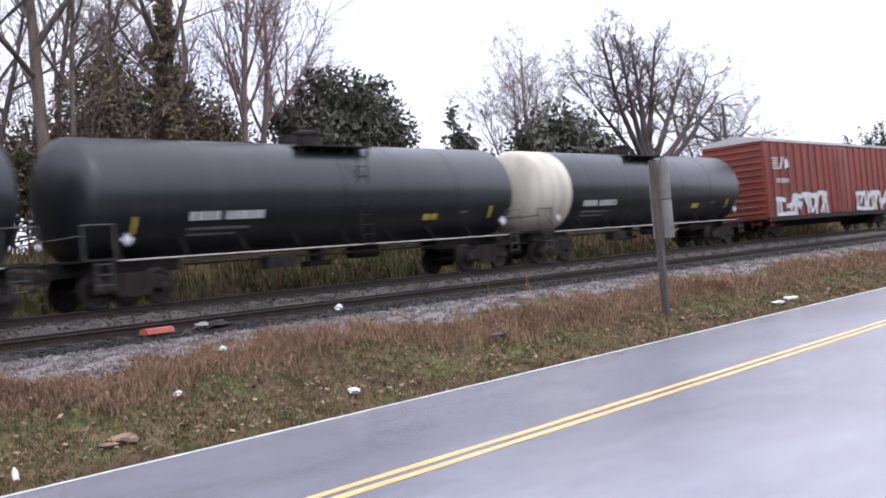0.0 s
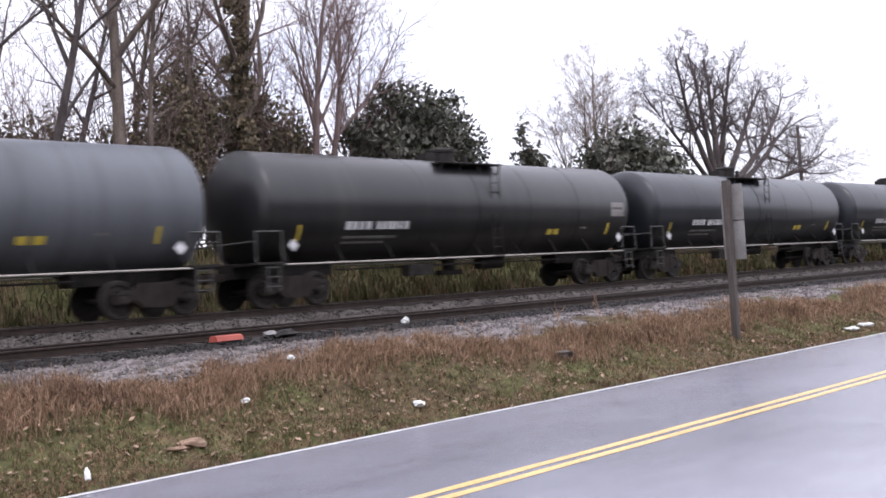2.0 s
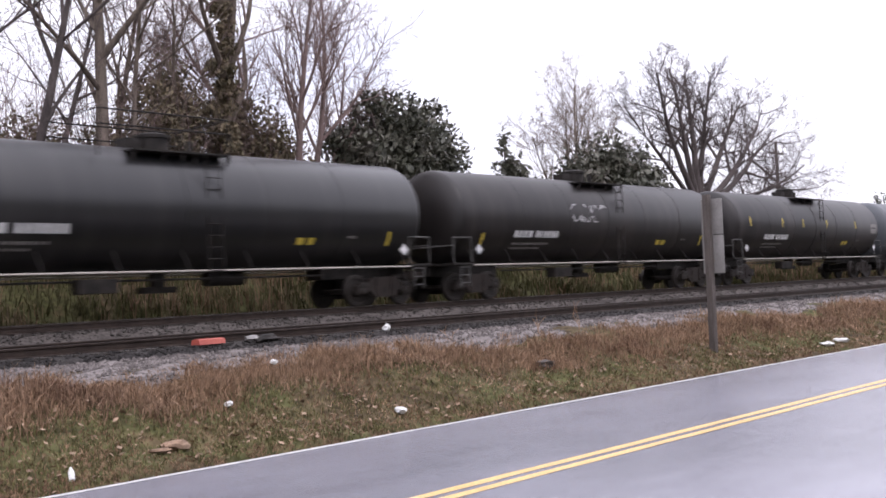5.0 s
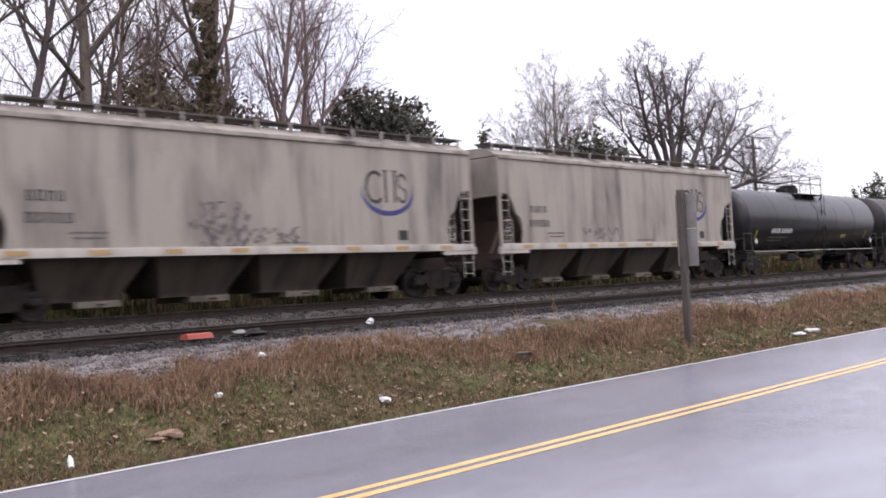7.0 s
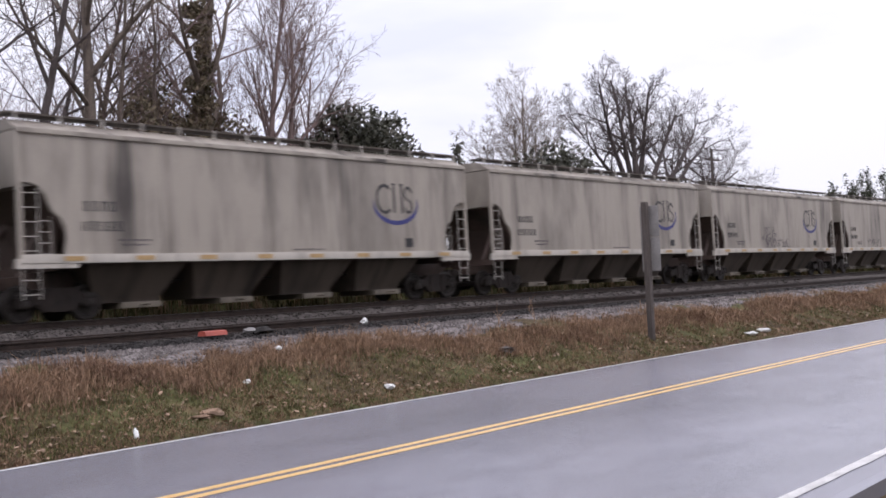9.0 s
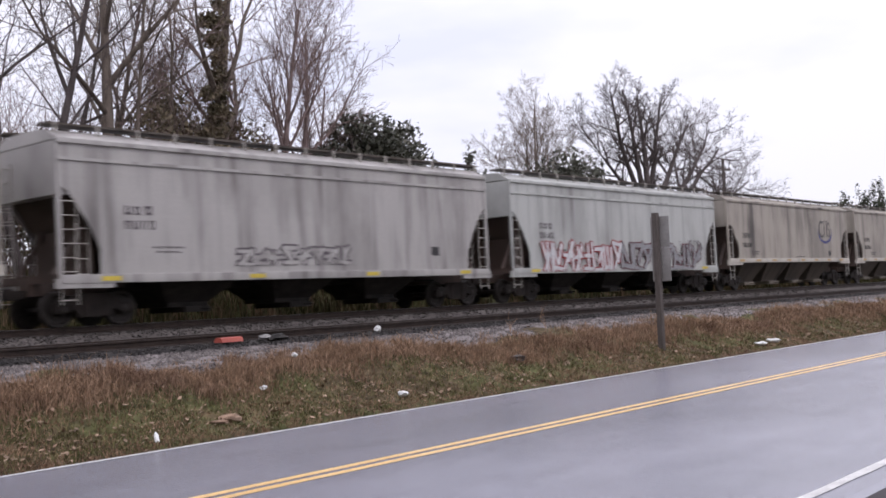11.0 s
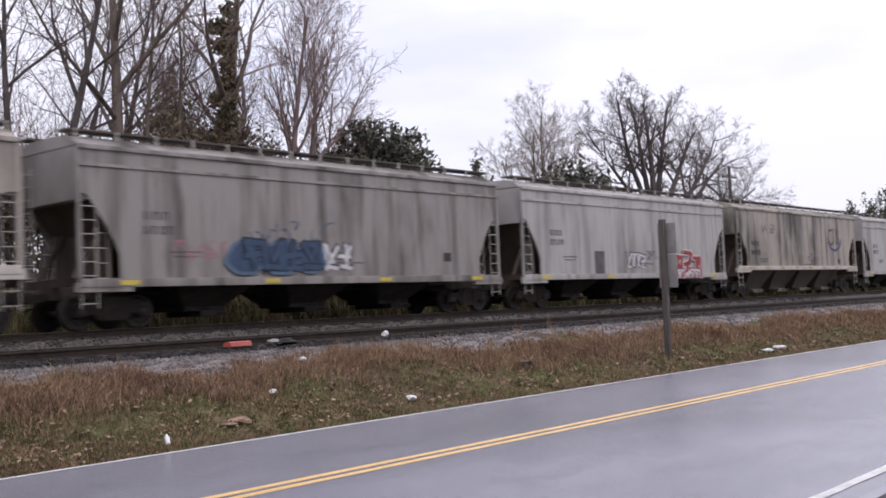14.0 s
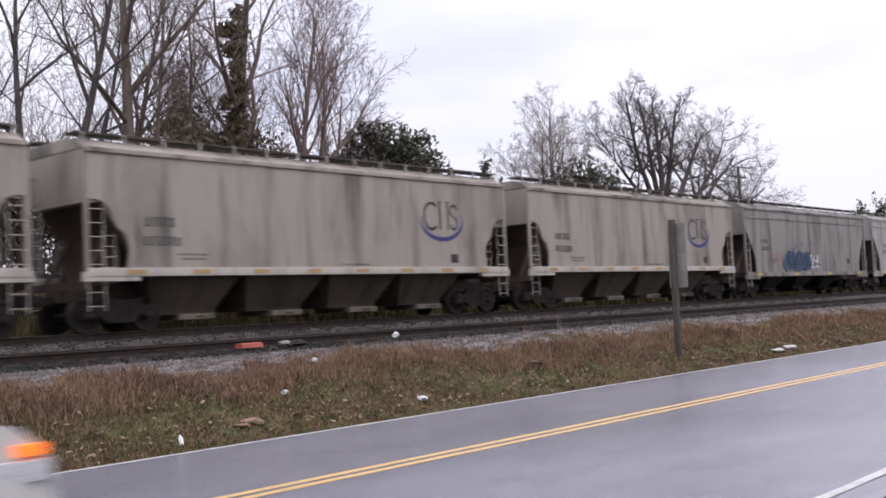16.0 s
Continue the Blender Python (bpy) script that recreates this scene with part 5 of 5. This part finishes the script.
# tangled undergrowth behind the line, left to right
# last clump is added to hide sky between the cars; third is thickened
for ux, uy, blobs, n, seed in ((20.6, 29.2, [((0, 0, 3.6), 1.5, 2.6), ((1.3, 0, 4.6), 0.9, 1.6), ((-1.4, 0.3, 3.0), 1.2, 2.0), ((0.6, 0.2, 5.6), 1.0, 1.6)], 13000, 61), (24.6, 29.6, [((0, 0, 3.4), 1.6, 2.6), ((-1.2, 0, 4.3), 0.9, 1.8), ((1.4, 0.2, 3.6), 1.3, 2.2), ((-0.6, 0.2, 5.4), 1.1, 1.5)], 13000, 62), (16.4, 29.8, [((0, 0, 2.6), 1.8, 2.2), ((1.8, 0, 2.4), 1.5, 2.0)], 9000, 63), (12.6, 29.8, [((0, 0, 2.4), 2.0, 2.2), ((1.9, 0, 2.2), 1.5, 2.0), ((-2.0, 0, 2.2), 1.6, 2.0)], 9000, 64)):
    bush = tagged(new("undergrowth"), "tangled brown-green undergrowth with dead vines", "bush", "bushes behind the railway")
    bush.location = (ux, uy, float(ground_z(np.array(ux), np.array(uy))) - 0.1)
    rngb = random.Random(seed)
    tw = ([], [])
    for k in range(38):
        branch_out(rngb, tw, tw, Vector((rngb.uniform(-2, 2), rngb.uniform(-0.5, 0.5), 0)), Vector((rngb.uniform(-0.35, 0.35), 0, 1)), rngb.uniform(3.5, 7.0), 0.035, 2, WISPY)
    raw("stems", tw[0], tw[1], BARK_RED, bush)
    leaf_cloud("leaves", blobs, n, 0.10, IVY, bush, seed)

# low growth that closes the view under and between the cars
rngh = random.Random(66)
hedge = []
for k in range(64):
    hx = 4 + k * 1.25
    hy = 30.2 + rngh.uniform(-0.6, 1.2)
    hedge.append(((hx, hy, float(ground_z(np.array(hx), np.array(hy))) + rngh.uniform(0.6, 1.3)), rngh.uniform(0.8, 1.3), rngh.uniform(1.0, 1.7)))
tagged(leaf_cloud("low_growth", hedge, 30000, 0.10, IVY, None, 67), "dense low brown-green growth behind the railway", "bushes", kind="stuff")

# distant woods down the line
for k, (fx, fy, hgt) in enumerate(((206, 77, 12), (214, 78, 14), (223, 78, 16), (232, 80, 18), (244, 80, 20), (257, 82, 22), (272, 84, 23.5), (290, 86, 25), (313, 90, 26.5))):
    rngf = random.Random(70 + k)
    blobs = []
    for j in range(12):
        f = j / 11
        blobs.append(((rngf.uniform(-1.5, 1.5), rngf.uniform(-1, 1), hgt * (0.15 + 0.82 * f)), (5.4 * (1 - f) + 1.1) * rngf.uniform(0.8, 1.15), hgt * 0.10))
    evergreen("distant dark pine at the edge of the woods", fx, fy, blobs, 7500, 0.30, PINE, 80 + k, 0.35)


# ---- grass, weeds and fallen leaves ----
def blades(name, label, count, xr, yfun, height, lean, mat, seed, width=0.012, cluster=0.0, power=1.7):
    rng = np.random.RandomState(seed)
    x = xr[0] + (xr[1] - xr[0]) * rng.rand(count) ** power
    y = yfun(rng, count, x)
    if cluster:
        k = max(1, count // 14)
        cx = xr[0] + (xr[1] - xr[0]) * rng.rand(k) ** power
        cy = yfun(rng, k, cx)
        pick = rng.randint(0, k, count)
        x = cx[pick] + rng.normal(0, cluster, count)
        y = cy[pick] + rng.normal(0, cluster, count)
    z = ground_z(x, y) - 0.01
    h = height * rng.uniform(0.45, 1.25, count)
    a = rng.uniform(0, 2 * np.pi, count)
    la = rng.uniform(0, 2 * np.pi, count)
    ln = h * lean * rng.rand(count)
    wx, wy = width * np.cos(a), width * np.sin(a)
    grow = 1 + 0.02 * np.clip(x - 15, 0, 40)
    wx, wy = wx * grow, wy * grow
    p0 = np.stack([x - wx, y - wy, z], 1)
    p1 = np.stack([x + wx, y + wy, z], 1)
    m0 = np.stack([x + 0.35 * ln * np.cos(la) + wx * 0.7, y + 0.35 * ln * np.sin(la) + wy * 0.7, z + 0.6 * h], 1)
    m1 = np.stack([x + 0.35 * ln * np.cos(la) - wx * 0.7, y + 0.35 * ln * np.sin(la) - wy * 0.7, z + 0.6 * h], 1)
    t = np.stack([x + ln * np.cos(la), y + ln * np.sin(la), z + h * (1 - 0.3 * lean * rng.rand(count))], 1)
    v = np.stack([p0, p1, m0, m1, t], 1).reshape(-1, 3)
    i = np.arange(count) * 5
    faces = np.stack([i, i + 1, i + 2, i + 3], 1).tolist() + np.stack([i + 3, i + 2, i + 4], 1).tolist()
    return tagged(raw(name, v.tolist(), faces, mat), label, "grass", kind="stuff")


def verge(lo, hi):
    return lambda rng, n, x: rng.uniform(lo, hi, n)


def crest(rng, n, x):
    mid = 12.75 + 0.25 * np.sin(x * 0.55) + 0.15 * np.sin(x * 1.7) - 0.45 * np.clip((x - 13) / 8, 0, 1)
    return np.clip(mid + rng.normal(0, 0.38, n), 11.2, 13.5)


blades("verge_grass", "short green and yellow verge grass", 52000, (4, 75), verge(10.36, 12.6), 0.085, 0.9, GRASS_GREEN, 11, 0.009, 0.10)
blades("verge_grass", "short dry verge grass by the road", 42000, (4, 75), verge(10.34, 12.9), 0.08, 1.2, GRASS_DEAD, 12, 0.008, 0.12)
blades("verge_grass", "thin dry grass at the edge of the asphalt", 16000, (4, 75), lambda rng, n, x: 10.3 + np.abs(rng.normal(0, 0.16, n)), 0.05, 1.3, GRASS_DEAD, 19, 0.008, 0.05)
blades("dead_grass", "tall rust-brown dead grass along the bank top", 60000, (4, 80), crest, 0.21, 1.1, GRASS_DEAD, 13, 0.009, 0.12)
blades("dead_grass", "fine standing dead grass stalks", 9000, (4, 80), crest, 0.34, 0.8, GRASS_DEAD, 14, 0.005, 0.2)
blades("weeds", "green weeds on the bank behind the train", 42000, (2, 110), verge(25.6, 29.5), 0.42, 0.7, WEEDS, 15, 0.022, 0.25, 1.3)
blades("weeds", "dry stalks among the weeds behind the train", 9000, (2, 110), verge(25.6, 29.5), 0.7, 0.6, GRASS_DEAD, 16, 0.012, 0.3, 1.3)
blades("verge_grass", "short grass on the near shoulder", 9000, (-4, 12), verge(-3.0, 0.65), 0.08, 0.8, GRASS_GREEN, 17, 0.008, 0.1, 1.0)


def fallen_leaves(count, seed):
    rng = np.random.RandomState(seed)
    x = 4 + 70 * rng.rand(count) ** 1.7
    y = np.clip(10.3 + np.abs(rng.normal(0.9, 1.0, count)), 10.3, 13.8)
    z = ground_z(x, y) + rng.uniform(0.03, 0.10, count)
    a = rng.uniform(0, 6.28, count)
    s = 0.014 + 0.04 * rng.rand(count) ** 2.2 * (1 + 0.015 * (x - 4))
    tilt = rng.uniform(-0.6, 0.6, (count, 2))
    pts = []
    for q, k in ((0, 1.0), (1.57, 0.6), (3.14, 1.0), (4.71, 0.6)):
        dx, dy = k * s * np.cos(a + q), k * s * np.sin(a + q)
        pts.append(np.stack([x + dx, y + dy, z + dx * tilt[:, 0] + dy * tilt[:, 1]], 1))
    v = np.stack(pts, 1).reshape(-1, 3)
    return tagged(raw("fallen_leaves", v.tolist(), np.arange(count * 4).reshape(-1, 4).tolist(), LEAF_DEAD), "scattered brown fallen leaves on the verge", "leaves", kind="stuff")


fallen_leaves(4800, 18)

# ---- things on the verge ----
sign = tagged(new("road_sign"), "two grey sign panels on a weathered post, seen from behind", "road sign")
sign.matrix_world = pose(23.80, 11.27, 0.320, 0.6, -0.4, 0)
bm = fresh()
box(bm, -0.075, 0.075, -0.075, 0.075, -0.1, 3.62, 0.015)
part("post", bm, WOOD_POST, sign)
for z0, z1 in ((1.80, 2.68), (2.70, 3.52)):
    bm = fresh()
    box(bm, 0.078, 0.10, -0.34, 0.20, z0, z1, 0.008)
    part("sign_panel", bm, SIGN_BACK, sign, "bare grey back of a sign panel")
    for zz in (z0 + 0.15, z1 - 0.15):
        bm = fresh()
        rod(bm, (-0.10, 0, zz), (0.115, 0, zz), 0.012, 8)
        part("bolt", bm, WHEEL_STEEL, sign)

pole = tagged(new("utility_pole"), "weathered wooden utility pole with one crossarm", "utility pole")
pole.location = (80.4, 36, 2.0)
bm = fresh()
rod(bm, (0, 0, 0), (0, 0, 10.4), 0.17, 12, 0.12)
part("shaft", bm, POLE_WOOD, pole)
bm = fresh()
box(bm, -1.3, 1.3, -0.06, 0.06, 9.5, 9.64)
part("crossarm", bm, POLE_WOOD, pole)
for xx in (-1.15, -0.5, 0.5, 1.15):
    bm = fresh()
    lathe(bm, [(9.64, 0.03), (9.70, 0.06), (9.76, 0.045), (9.82, 0.06), (9.86, 0.02)], "z", 8, (xx, 0, 0))
    part("insulator", bm, SIGN_BACK, pole)


def crumpled(name, label, category, x, y, size, mat, seed, z=None, lift=0.04):
    """A creased lump: a squashed sphere with pulled corners."""
    rng = random.Random(seed)
    bm = fresh()
    bmesh.ops.create_icosphere(bm, subdivisions=2, radius=1.0)
    for v in bm.verts:
        k = 1 + rng.uniform(-0.3, 0.3)
        v.co = Vector((v.co.x * size[0] * k, v.co.y * size[1] * k, v.co.z * size[2] * k))
    ob = part(name, bm, mat, None, "", 20)
    ob.matrix_world = pose(x, y, (float(ground_z(np.array(x), np.array(y))) if z is None else z) + lift, 0, 0, rng.uniform(0, 180))
    return tagged(ob, label, category)


bm = fresh()
lathe(bm, [(-0.10, 0.02), (-0.09, 0.035), (0.02, 0.035), (0.05, 0.02), (0.075, 0.016), (0.08, 0.008)], "x", 14)
cup = part("plastic_bottle", bm, LITTER_WHITE)
cup.matrix_world = pose(7.63, 10.53, 0.137, 0, -52, 70)
tagged(cup, "white plastic bottle lying on the verge", "bottle")
crumpled("paper_litter", "crumpled white paper litter in the grass", "litter", 13.20, 10.84, (0.19, 0.08, 0.05), LITTER_WHITE, 2, lift=0.06)
crumpled("paper_litter", "crumpled white paper litter in the grass", "litter", 28.77, 10.73, (0.17, 0.10, 0.06), LITTER_WHITE, 3, lift=0.06)
crumpled("paper_litter", "crumpled white paper litter in the grass", "litter", 29.67, 10.73, (0.22, 0.09, 0.06), LITTER_WHITE, 4, lift=0.06)
crumpled("paper_litter", "small pale scrap of paper in dead grass", "litter", 10.85, 12.0, (0.07, 0.06, 0.04), LITTER_WHITE, 5, lift=0.09)
crumpled("paper_litter", "small pale scrap of paper in dead grass", "litter", 12.4, 12.9, (0.06, 0.05, 0.04), LITTER_WHITE, 6, lift=0.2)
crumpled("cardboard_scrap", "brown crumpled cardboard scrap on the verge", "litter", 9.23, 10.88, (0.19, 0.14, 0.07), LEAF_DEAD, 7, lift=0.05)
crumpled("cardboard_scrap", "pale flattened cardboard on the verge", "litter", 9.0, 10.85, (0.15, 0.08, 0.03), LEAF_DEAD, 8, lift=0.05)
crumpled("rock", "flat dark brown stone in the dead grass", "rock", 18.09, 11.80, (0.26, 0.17, 0.08), WOOD_POST, 9, lift=0.08)
crumpled("white_rock", "white lump lying beside the siding rail", "rock", 18.23, 16.3, (0.10, 0.08, 0.08), LITTER_WHITE, 10, z=1.18, lift=0.06)
crumpled("rag", "grey-blue rag lying on the dark ballast", "litter", 14.5, 16.3, (0.16, 0.12, 0.07), SIGN_BACK, 12, z=1.18, lift=0.06)
crumpled("rag", "black rag lying on the ballast", "litter", 14.85, 16.25, (0.34, 0.2, 0.09), GRIME, 13, z=1.17, lift=0.05)
bm = fresh()
prism_x(bm, [(-0.13, 0.0), (0.13, 0.0), (0.10, 0.09), (0.03, 0.11), (-0.03, 0.11), (-0.10, 0.09)], -0.32, 0.32)
barrier = part("plastic_piece", bm, PLASTIC_RED)
barrier.matrix_world = pose(13.49, 16.3, 1.2, 0, 0, 6)
tagged(barrier, "faded orange-red plastic bar lying by the siding", "plastic bar")
for k, (wx, wy, wh) in enumerate(((20.0, 13.4, 0.5), (21.4, 13.3, 0.6), (17.4, 13.6, 0.4))):
    rngw = random.Random(90 + k)
    tw = ([], [])
    branch_out(rngw, tw, tw, Vector((0, 0, 0)), Vector((0.1, 0, 1)), wh, 0.009, 3, WISPY)
    branch_out(rngw, tw, tw, Vector((0.02, 0, 0)), Vector((-0.15, 0, 1)), wh * 0.8, 0.007, 3, WISPY)
    weed = tagged(raw("dead_stalk", tw[0], tw[1], GRASS_DEAD), "lone dead weed stalk on the bank", "weed", kind="stuff")
    weed.location = (wx, wy, float(ground_z(np.array(wx), np.array(wy))) - 0.02)


fence = tagged(new("white_fence"), "short white slatted fence panel standing beyond the railway", "fence")
fence.location = (52.6, 26.9, float(ground_z(np.array(53.3), np.array(26.9))) - 0.9)
for k in range(8):
    bm = fresh()
    box(bm, k * 0.34, k * 0.34 + 0.22, -0.02, 0.02, 0.0, 1.15 + 0.04 * (k % 3), 0.006)
    part("picket", bm, LITTER_WHITE, fence)
for zz in (0.35, 0.95):
    bm = fresh()
    box(bm, -0.05, 2.65, 0.022, 0.06, zz, zz + 0.09)
    part("fence_rail", bm, LITTER_WHITE, fence)
# three small white lumps just past the main line
for k, lump_x in enumerate((69.27, 71.82, 74.09)):
    crumpled("paper_litter", "pale crumpled lump lying by the far rails", "litter", lump_x, 24.9, (0.34, 0.2, 0.14), LITTER_WHITE, 20 + k, z=1.33, lift=0.1)

# ---- the passing vehicle ----
CAR_PAINT = material("silver_white_car_paint", [(0.60, 0.59, 0.57), (0.64, 0.63, 0.61)], 0.3, 1.0, spec=0.6, fine=0.02)
CAR_TRIM = material("dark_trim_plastic", [(0.015, 0.015, 0.017), (0.03, 0.03, 0.033)], 0.6, 5)
CAR_GLASS = material("tinted_car_glass", [(0.01, 0.012, 0.014), (0.016, 0.018, 0.02)], 0.05, 2, spec=0.8)
TYRE = material("black_tyre_rubber", [(0.012, 0.012, 0.012), (0.025, 0.025, 0.025)], 0.85, 8)
ALLOY = material("alloy_rim", [(0.35, 0.35, 0.36), (0.5, 0.5, 0.5)], 0.35, 6, metal=0.8)
LENS_CLEAR = material("clear_lamp_lens", [(0.6, 0.6, 0.62), (0.7, 0.7, 0.72)], 0.1, 4, spec=0.8)
AMBER = material("amber_lamp_lens", [(0.9, 0.16, 0.02), (0.95, 0.22, 0.03)], 0.25, 4)
AMBER.node_tree.nodes["Principled BSDF"].inputs["Emission Color"].default_value = (1.0, 0.22, 0.03, 1)
AMBER.node_tree.nodes["Principled BSDF"].inputs["Emission Strength"].default_value = 0.9

CAR_WHEELS = []


def sport_utility(label):
    """Front bumper at x = 0, tail at -4.9; origin on the road under the nose."""
    car = tagged(new("car"), label, "car")
    half = 0.93
    arch_f, arch_r, ar = -0.64, -3.85, 0.50

    def arch(cx):
        return [(cx + ar * math.cos(radians(a)), 0.44 + ar * math.sin(radians(a))) for a in range(0, 181, 18)]
    outline = [(-0.02, 0.42), (0.0, 0.66), (-0.03, 0.96), (-0.10, 1.16), (-0.26, 1.28), (-1.25, 1.34), (-1.40, 1.36), (-4.75, 1.36), (-4.88, 1.1), (-4.9, 0.45), (-4.6, 0.36)]
    lower = [(-0.10, 0.40)]
    poly = outline + arch(arch_r)[::-1] + arch(arch_f)[::-1] + lower
    bm = fresh()
    prism(bm, poly, -half, half)
    for v in bm.verts:
        k = 1.0 - 0.10 * max(0, (v.co.x + 0.35) / 0.35) - 0.05 * max(0, (v.co.z - 0.9) / 0.3)
        v.co.y *= k
    part("body", bm, CAR_PAINT, car, smooth=40)
    bm = fresh()
    a = [(-1.30, 1.34), (-2.0, 1.86), (-4.2, 1.90), (-4.78, 1.36)]
    prism(bm, a, -0.78, 0.78)
    for v in bm.verts:
        if v.co.z > 1.5:
            v.co.y *= 0.86
    part("cabin_glass", bm, CAR_GLASS, car, smooth=30)
    bm = fresh()
    box(bm, -4.3, -1.95, -0.67, 0.67, 1.86, 1.93, 0.025)
    part("roof", bm, CAR_PAINT, car)
    for s in (-1, 1):
        for x0, x1 in ((-1.30, -2.0), (-2.95, -2.9), (-4.78, -4.2)):
            bm = fresh()
            rod(bm, (x0, s * 0.80, 1.34), (x1, s * 0.69, 1.88), 0.045, 6)
            part("pillar", bm, CAR_PAINT, car)
        bm = fresh()
        box(bm, -0.44, -0.06, s * 0.83 - 0.06, s * 0.83 + 0.06, 0.96, 1.09, 0.03)
        part("headlight", bm, LENS_CLEAR, car, "clear headlight lens")
        bm = fresh()
        box(bm, -0.27, -0.10, s * 0.845 - 0.05, s * 0.845 + 0.05, 1.11, 1.18, 0.02)
        part("turn_signal", bm, AMBER, car, "lit amber turn signal")
        bm = fresh()
        box(bm, -1.75, -1.5, s * 1.02 - 0.09, s * 1.02 + 0.09, 1.32, 1.48, 0.04)
        part("mirror", bm, CAR_PAINT, car)
        bm = fresh()
        box(bm, -4.92, -4.8, s * 0.80 - 0.1, s * 0.80 + 0.1, 0.85, 1.15, 0.02)
        part("tail_light", bm, PLASTIC_RED, car)
    bm = fresh()
    box(bm, -0.06, 0.03, -0.55, 0.55, 0.66, 0.92, 0.02)
    part("grille", bm, CAR_TRIM, car)
    bm = fresh()
    box(bm, -0.2, 0.05, -0.8, 0.8, 0.36, 0.5, 0.03)
    part("bumper", bm, CAR_TRIM, car)
    for cx in (arch_f, arch_r):
        for s in (-1, 1):
            bm = fresh()
            lathe(bm, [(s * 0.70, 0.2), (s * 0.70, 0.33), (s * 0.72, 0.365), (s * 0.88, 0.365), (s * 0.90, 0.34), (s * 0.90, 0.24), (s * 0.87, 0.22)], "y", 28)
            wheel = part("wheel", bm, TYRE, car, "black tyre on an alloy rim")
            wheel.location = (cx, 0, 0.365)
            bm = fresh()
            lathe(bm, [(s * 0.84, 0.02), (s * 0.88, 0.22), (s * 0.86, 0.235)], "y", 20)
            for q in range(5):
                u = q * 2 * math.pi / 5
                rod(bm, (0, s * 0.89, 0), (0.21 * math.cos(u), s * 0.885, 0.21 * math.sin(u)), 0.025, 5)
            part("rim", bm, ALLOY, wheel)
            CAR_WHEELS.append((wheel, cx))
    return car


passing_car = sport_utility("silver-white sport utility car with amber signal lit")


# unseen woods added behind the viewer and further down the line, to darken reflections
def woods(x0, x1, y, side, height, seed):
    rng = random.Random(seed)
    verts, faces = [], []
    steps = int((x1 - x0) / 2.2)
    for k in range(steps + 1):
        wx = x0 + (x1 - x0) * k / steps
        top = height + 1.6 * math.sin(wx * 0.13) + 1.1 * math.sin(wx * 0.41 + 1.0) + rng.uniform(-0.9, 0.9)
        bulge = 0.8 * math.sin(wx * 0.29) + rng.uniform(-0.4, 0.4)
        for dy, z in ((-5.0, -0.6), (-5.0, top - 2.0), (-2.2, top), (0.2 + bulge, top - 2.4), (1.1 + bulge, top * 0.45), (0.6 + bulge, -0.6)):
            verts.append((wx, y + side * dy, z))
        if k:
            a, b = (k - 1) * 6, k * 6
            for q in range(6):
                faces.append((a + q, a + (q + 1) % 6, b + (q + 1) % 6, b + q))
    faces += [tuple(range(6)), tuple(range(steps * 6 + 5, steps * 6 - 1, -1))]
    tagged(raw("backdrop", verts, faces, PINE), "unseen dark wall of woods added to darken reflections", "woods", kind="structure")


woods(-130, 210, -24.0, 1, 13.0, 404)
woods(-150, 3, 40.0, -1, 13.0, 405)


def along(t):
    """Place of the first coupling at t seconds, between the listed times."""
    return float(np.interp(t, [a for a, b in COUPLING], [b for a, b in COUPLING]))


def motions():
    for (car, length), off in zip(train, car_offsets):
        walk(car, [(t, pose(s + off, MAIN_Y, MAIN_Z + 0.004)) for t, s in COUPLING])
    spins = []
    for k in range(481):
        t = k / 30
        spins.append((t, Matrix.Rotation(((along(t) - along(0)) / WHEEL_R) % (2 * math.pi), 4, "Y")))
    for wheelset, dx in WHEELSETS:
        walk(wheelset, [(t, Matrix.Translation((dx, 0, WHEEL_R)) @ m) for t, m in spins])
    walk(passing_car, [(0, pose(1.76 - 16 * 14.5, 4.10, 0.012)), (16, pose(1.76, 4.10, 0.012))])
    for wheel, cx in CAR_WHEELS:
        walk(wheel, [(k / 30, Matrix.Translation((cx, 0, 0.365)) @ Matrix.Rotation((k / 30 * 14.5 / 0.365) % (2 * math.pi), 4, "Y")) for k in range(481)])


motions()
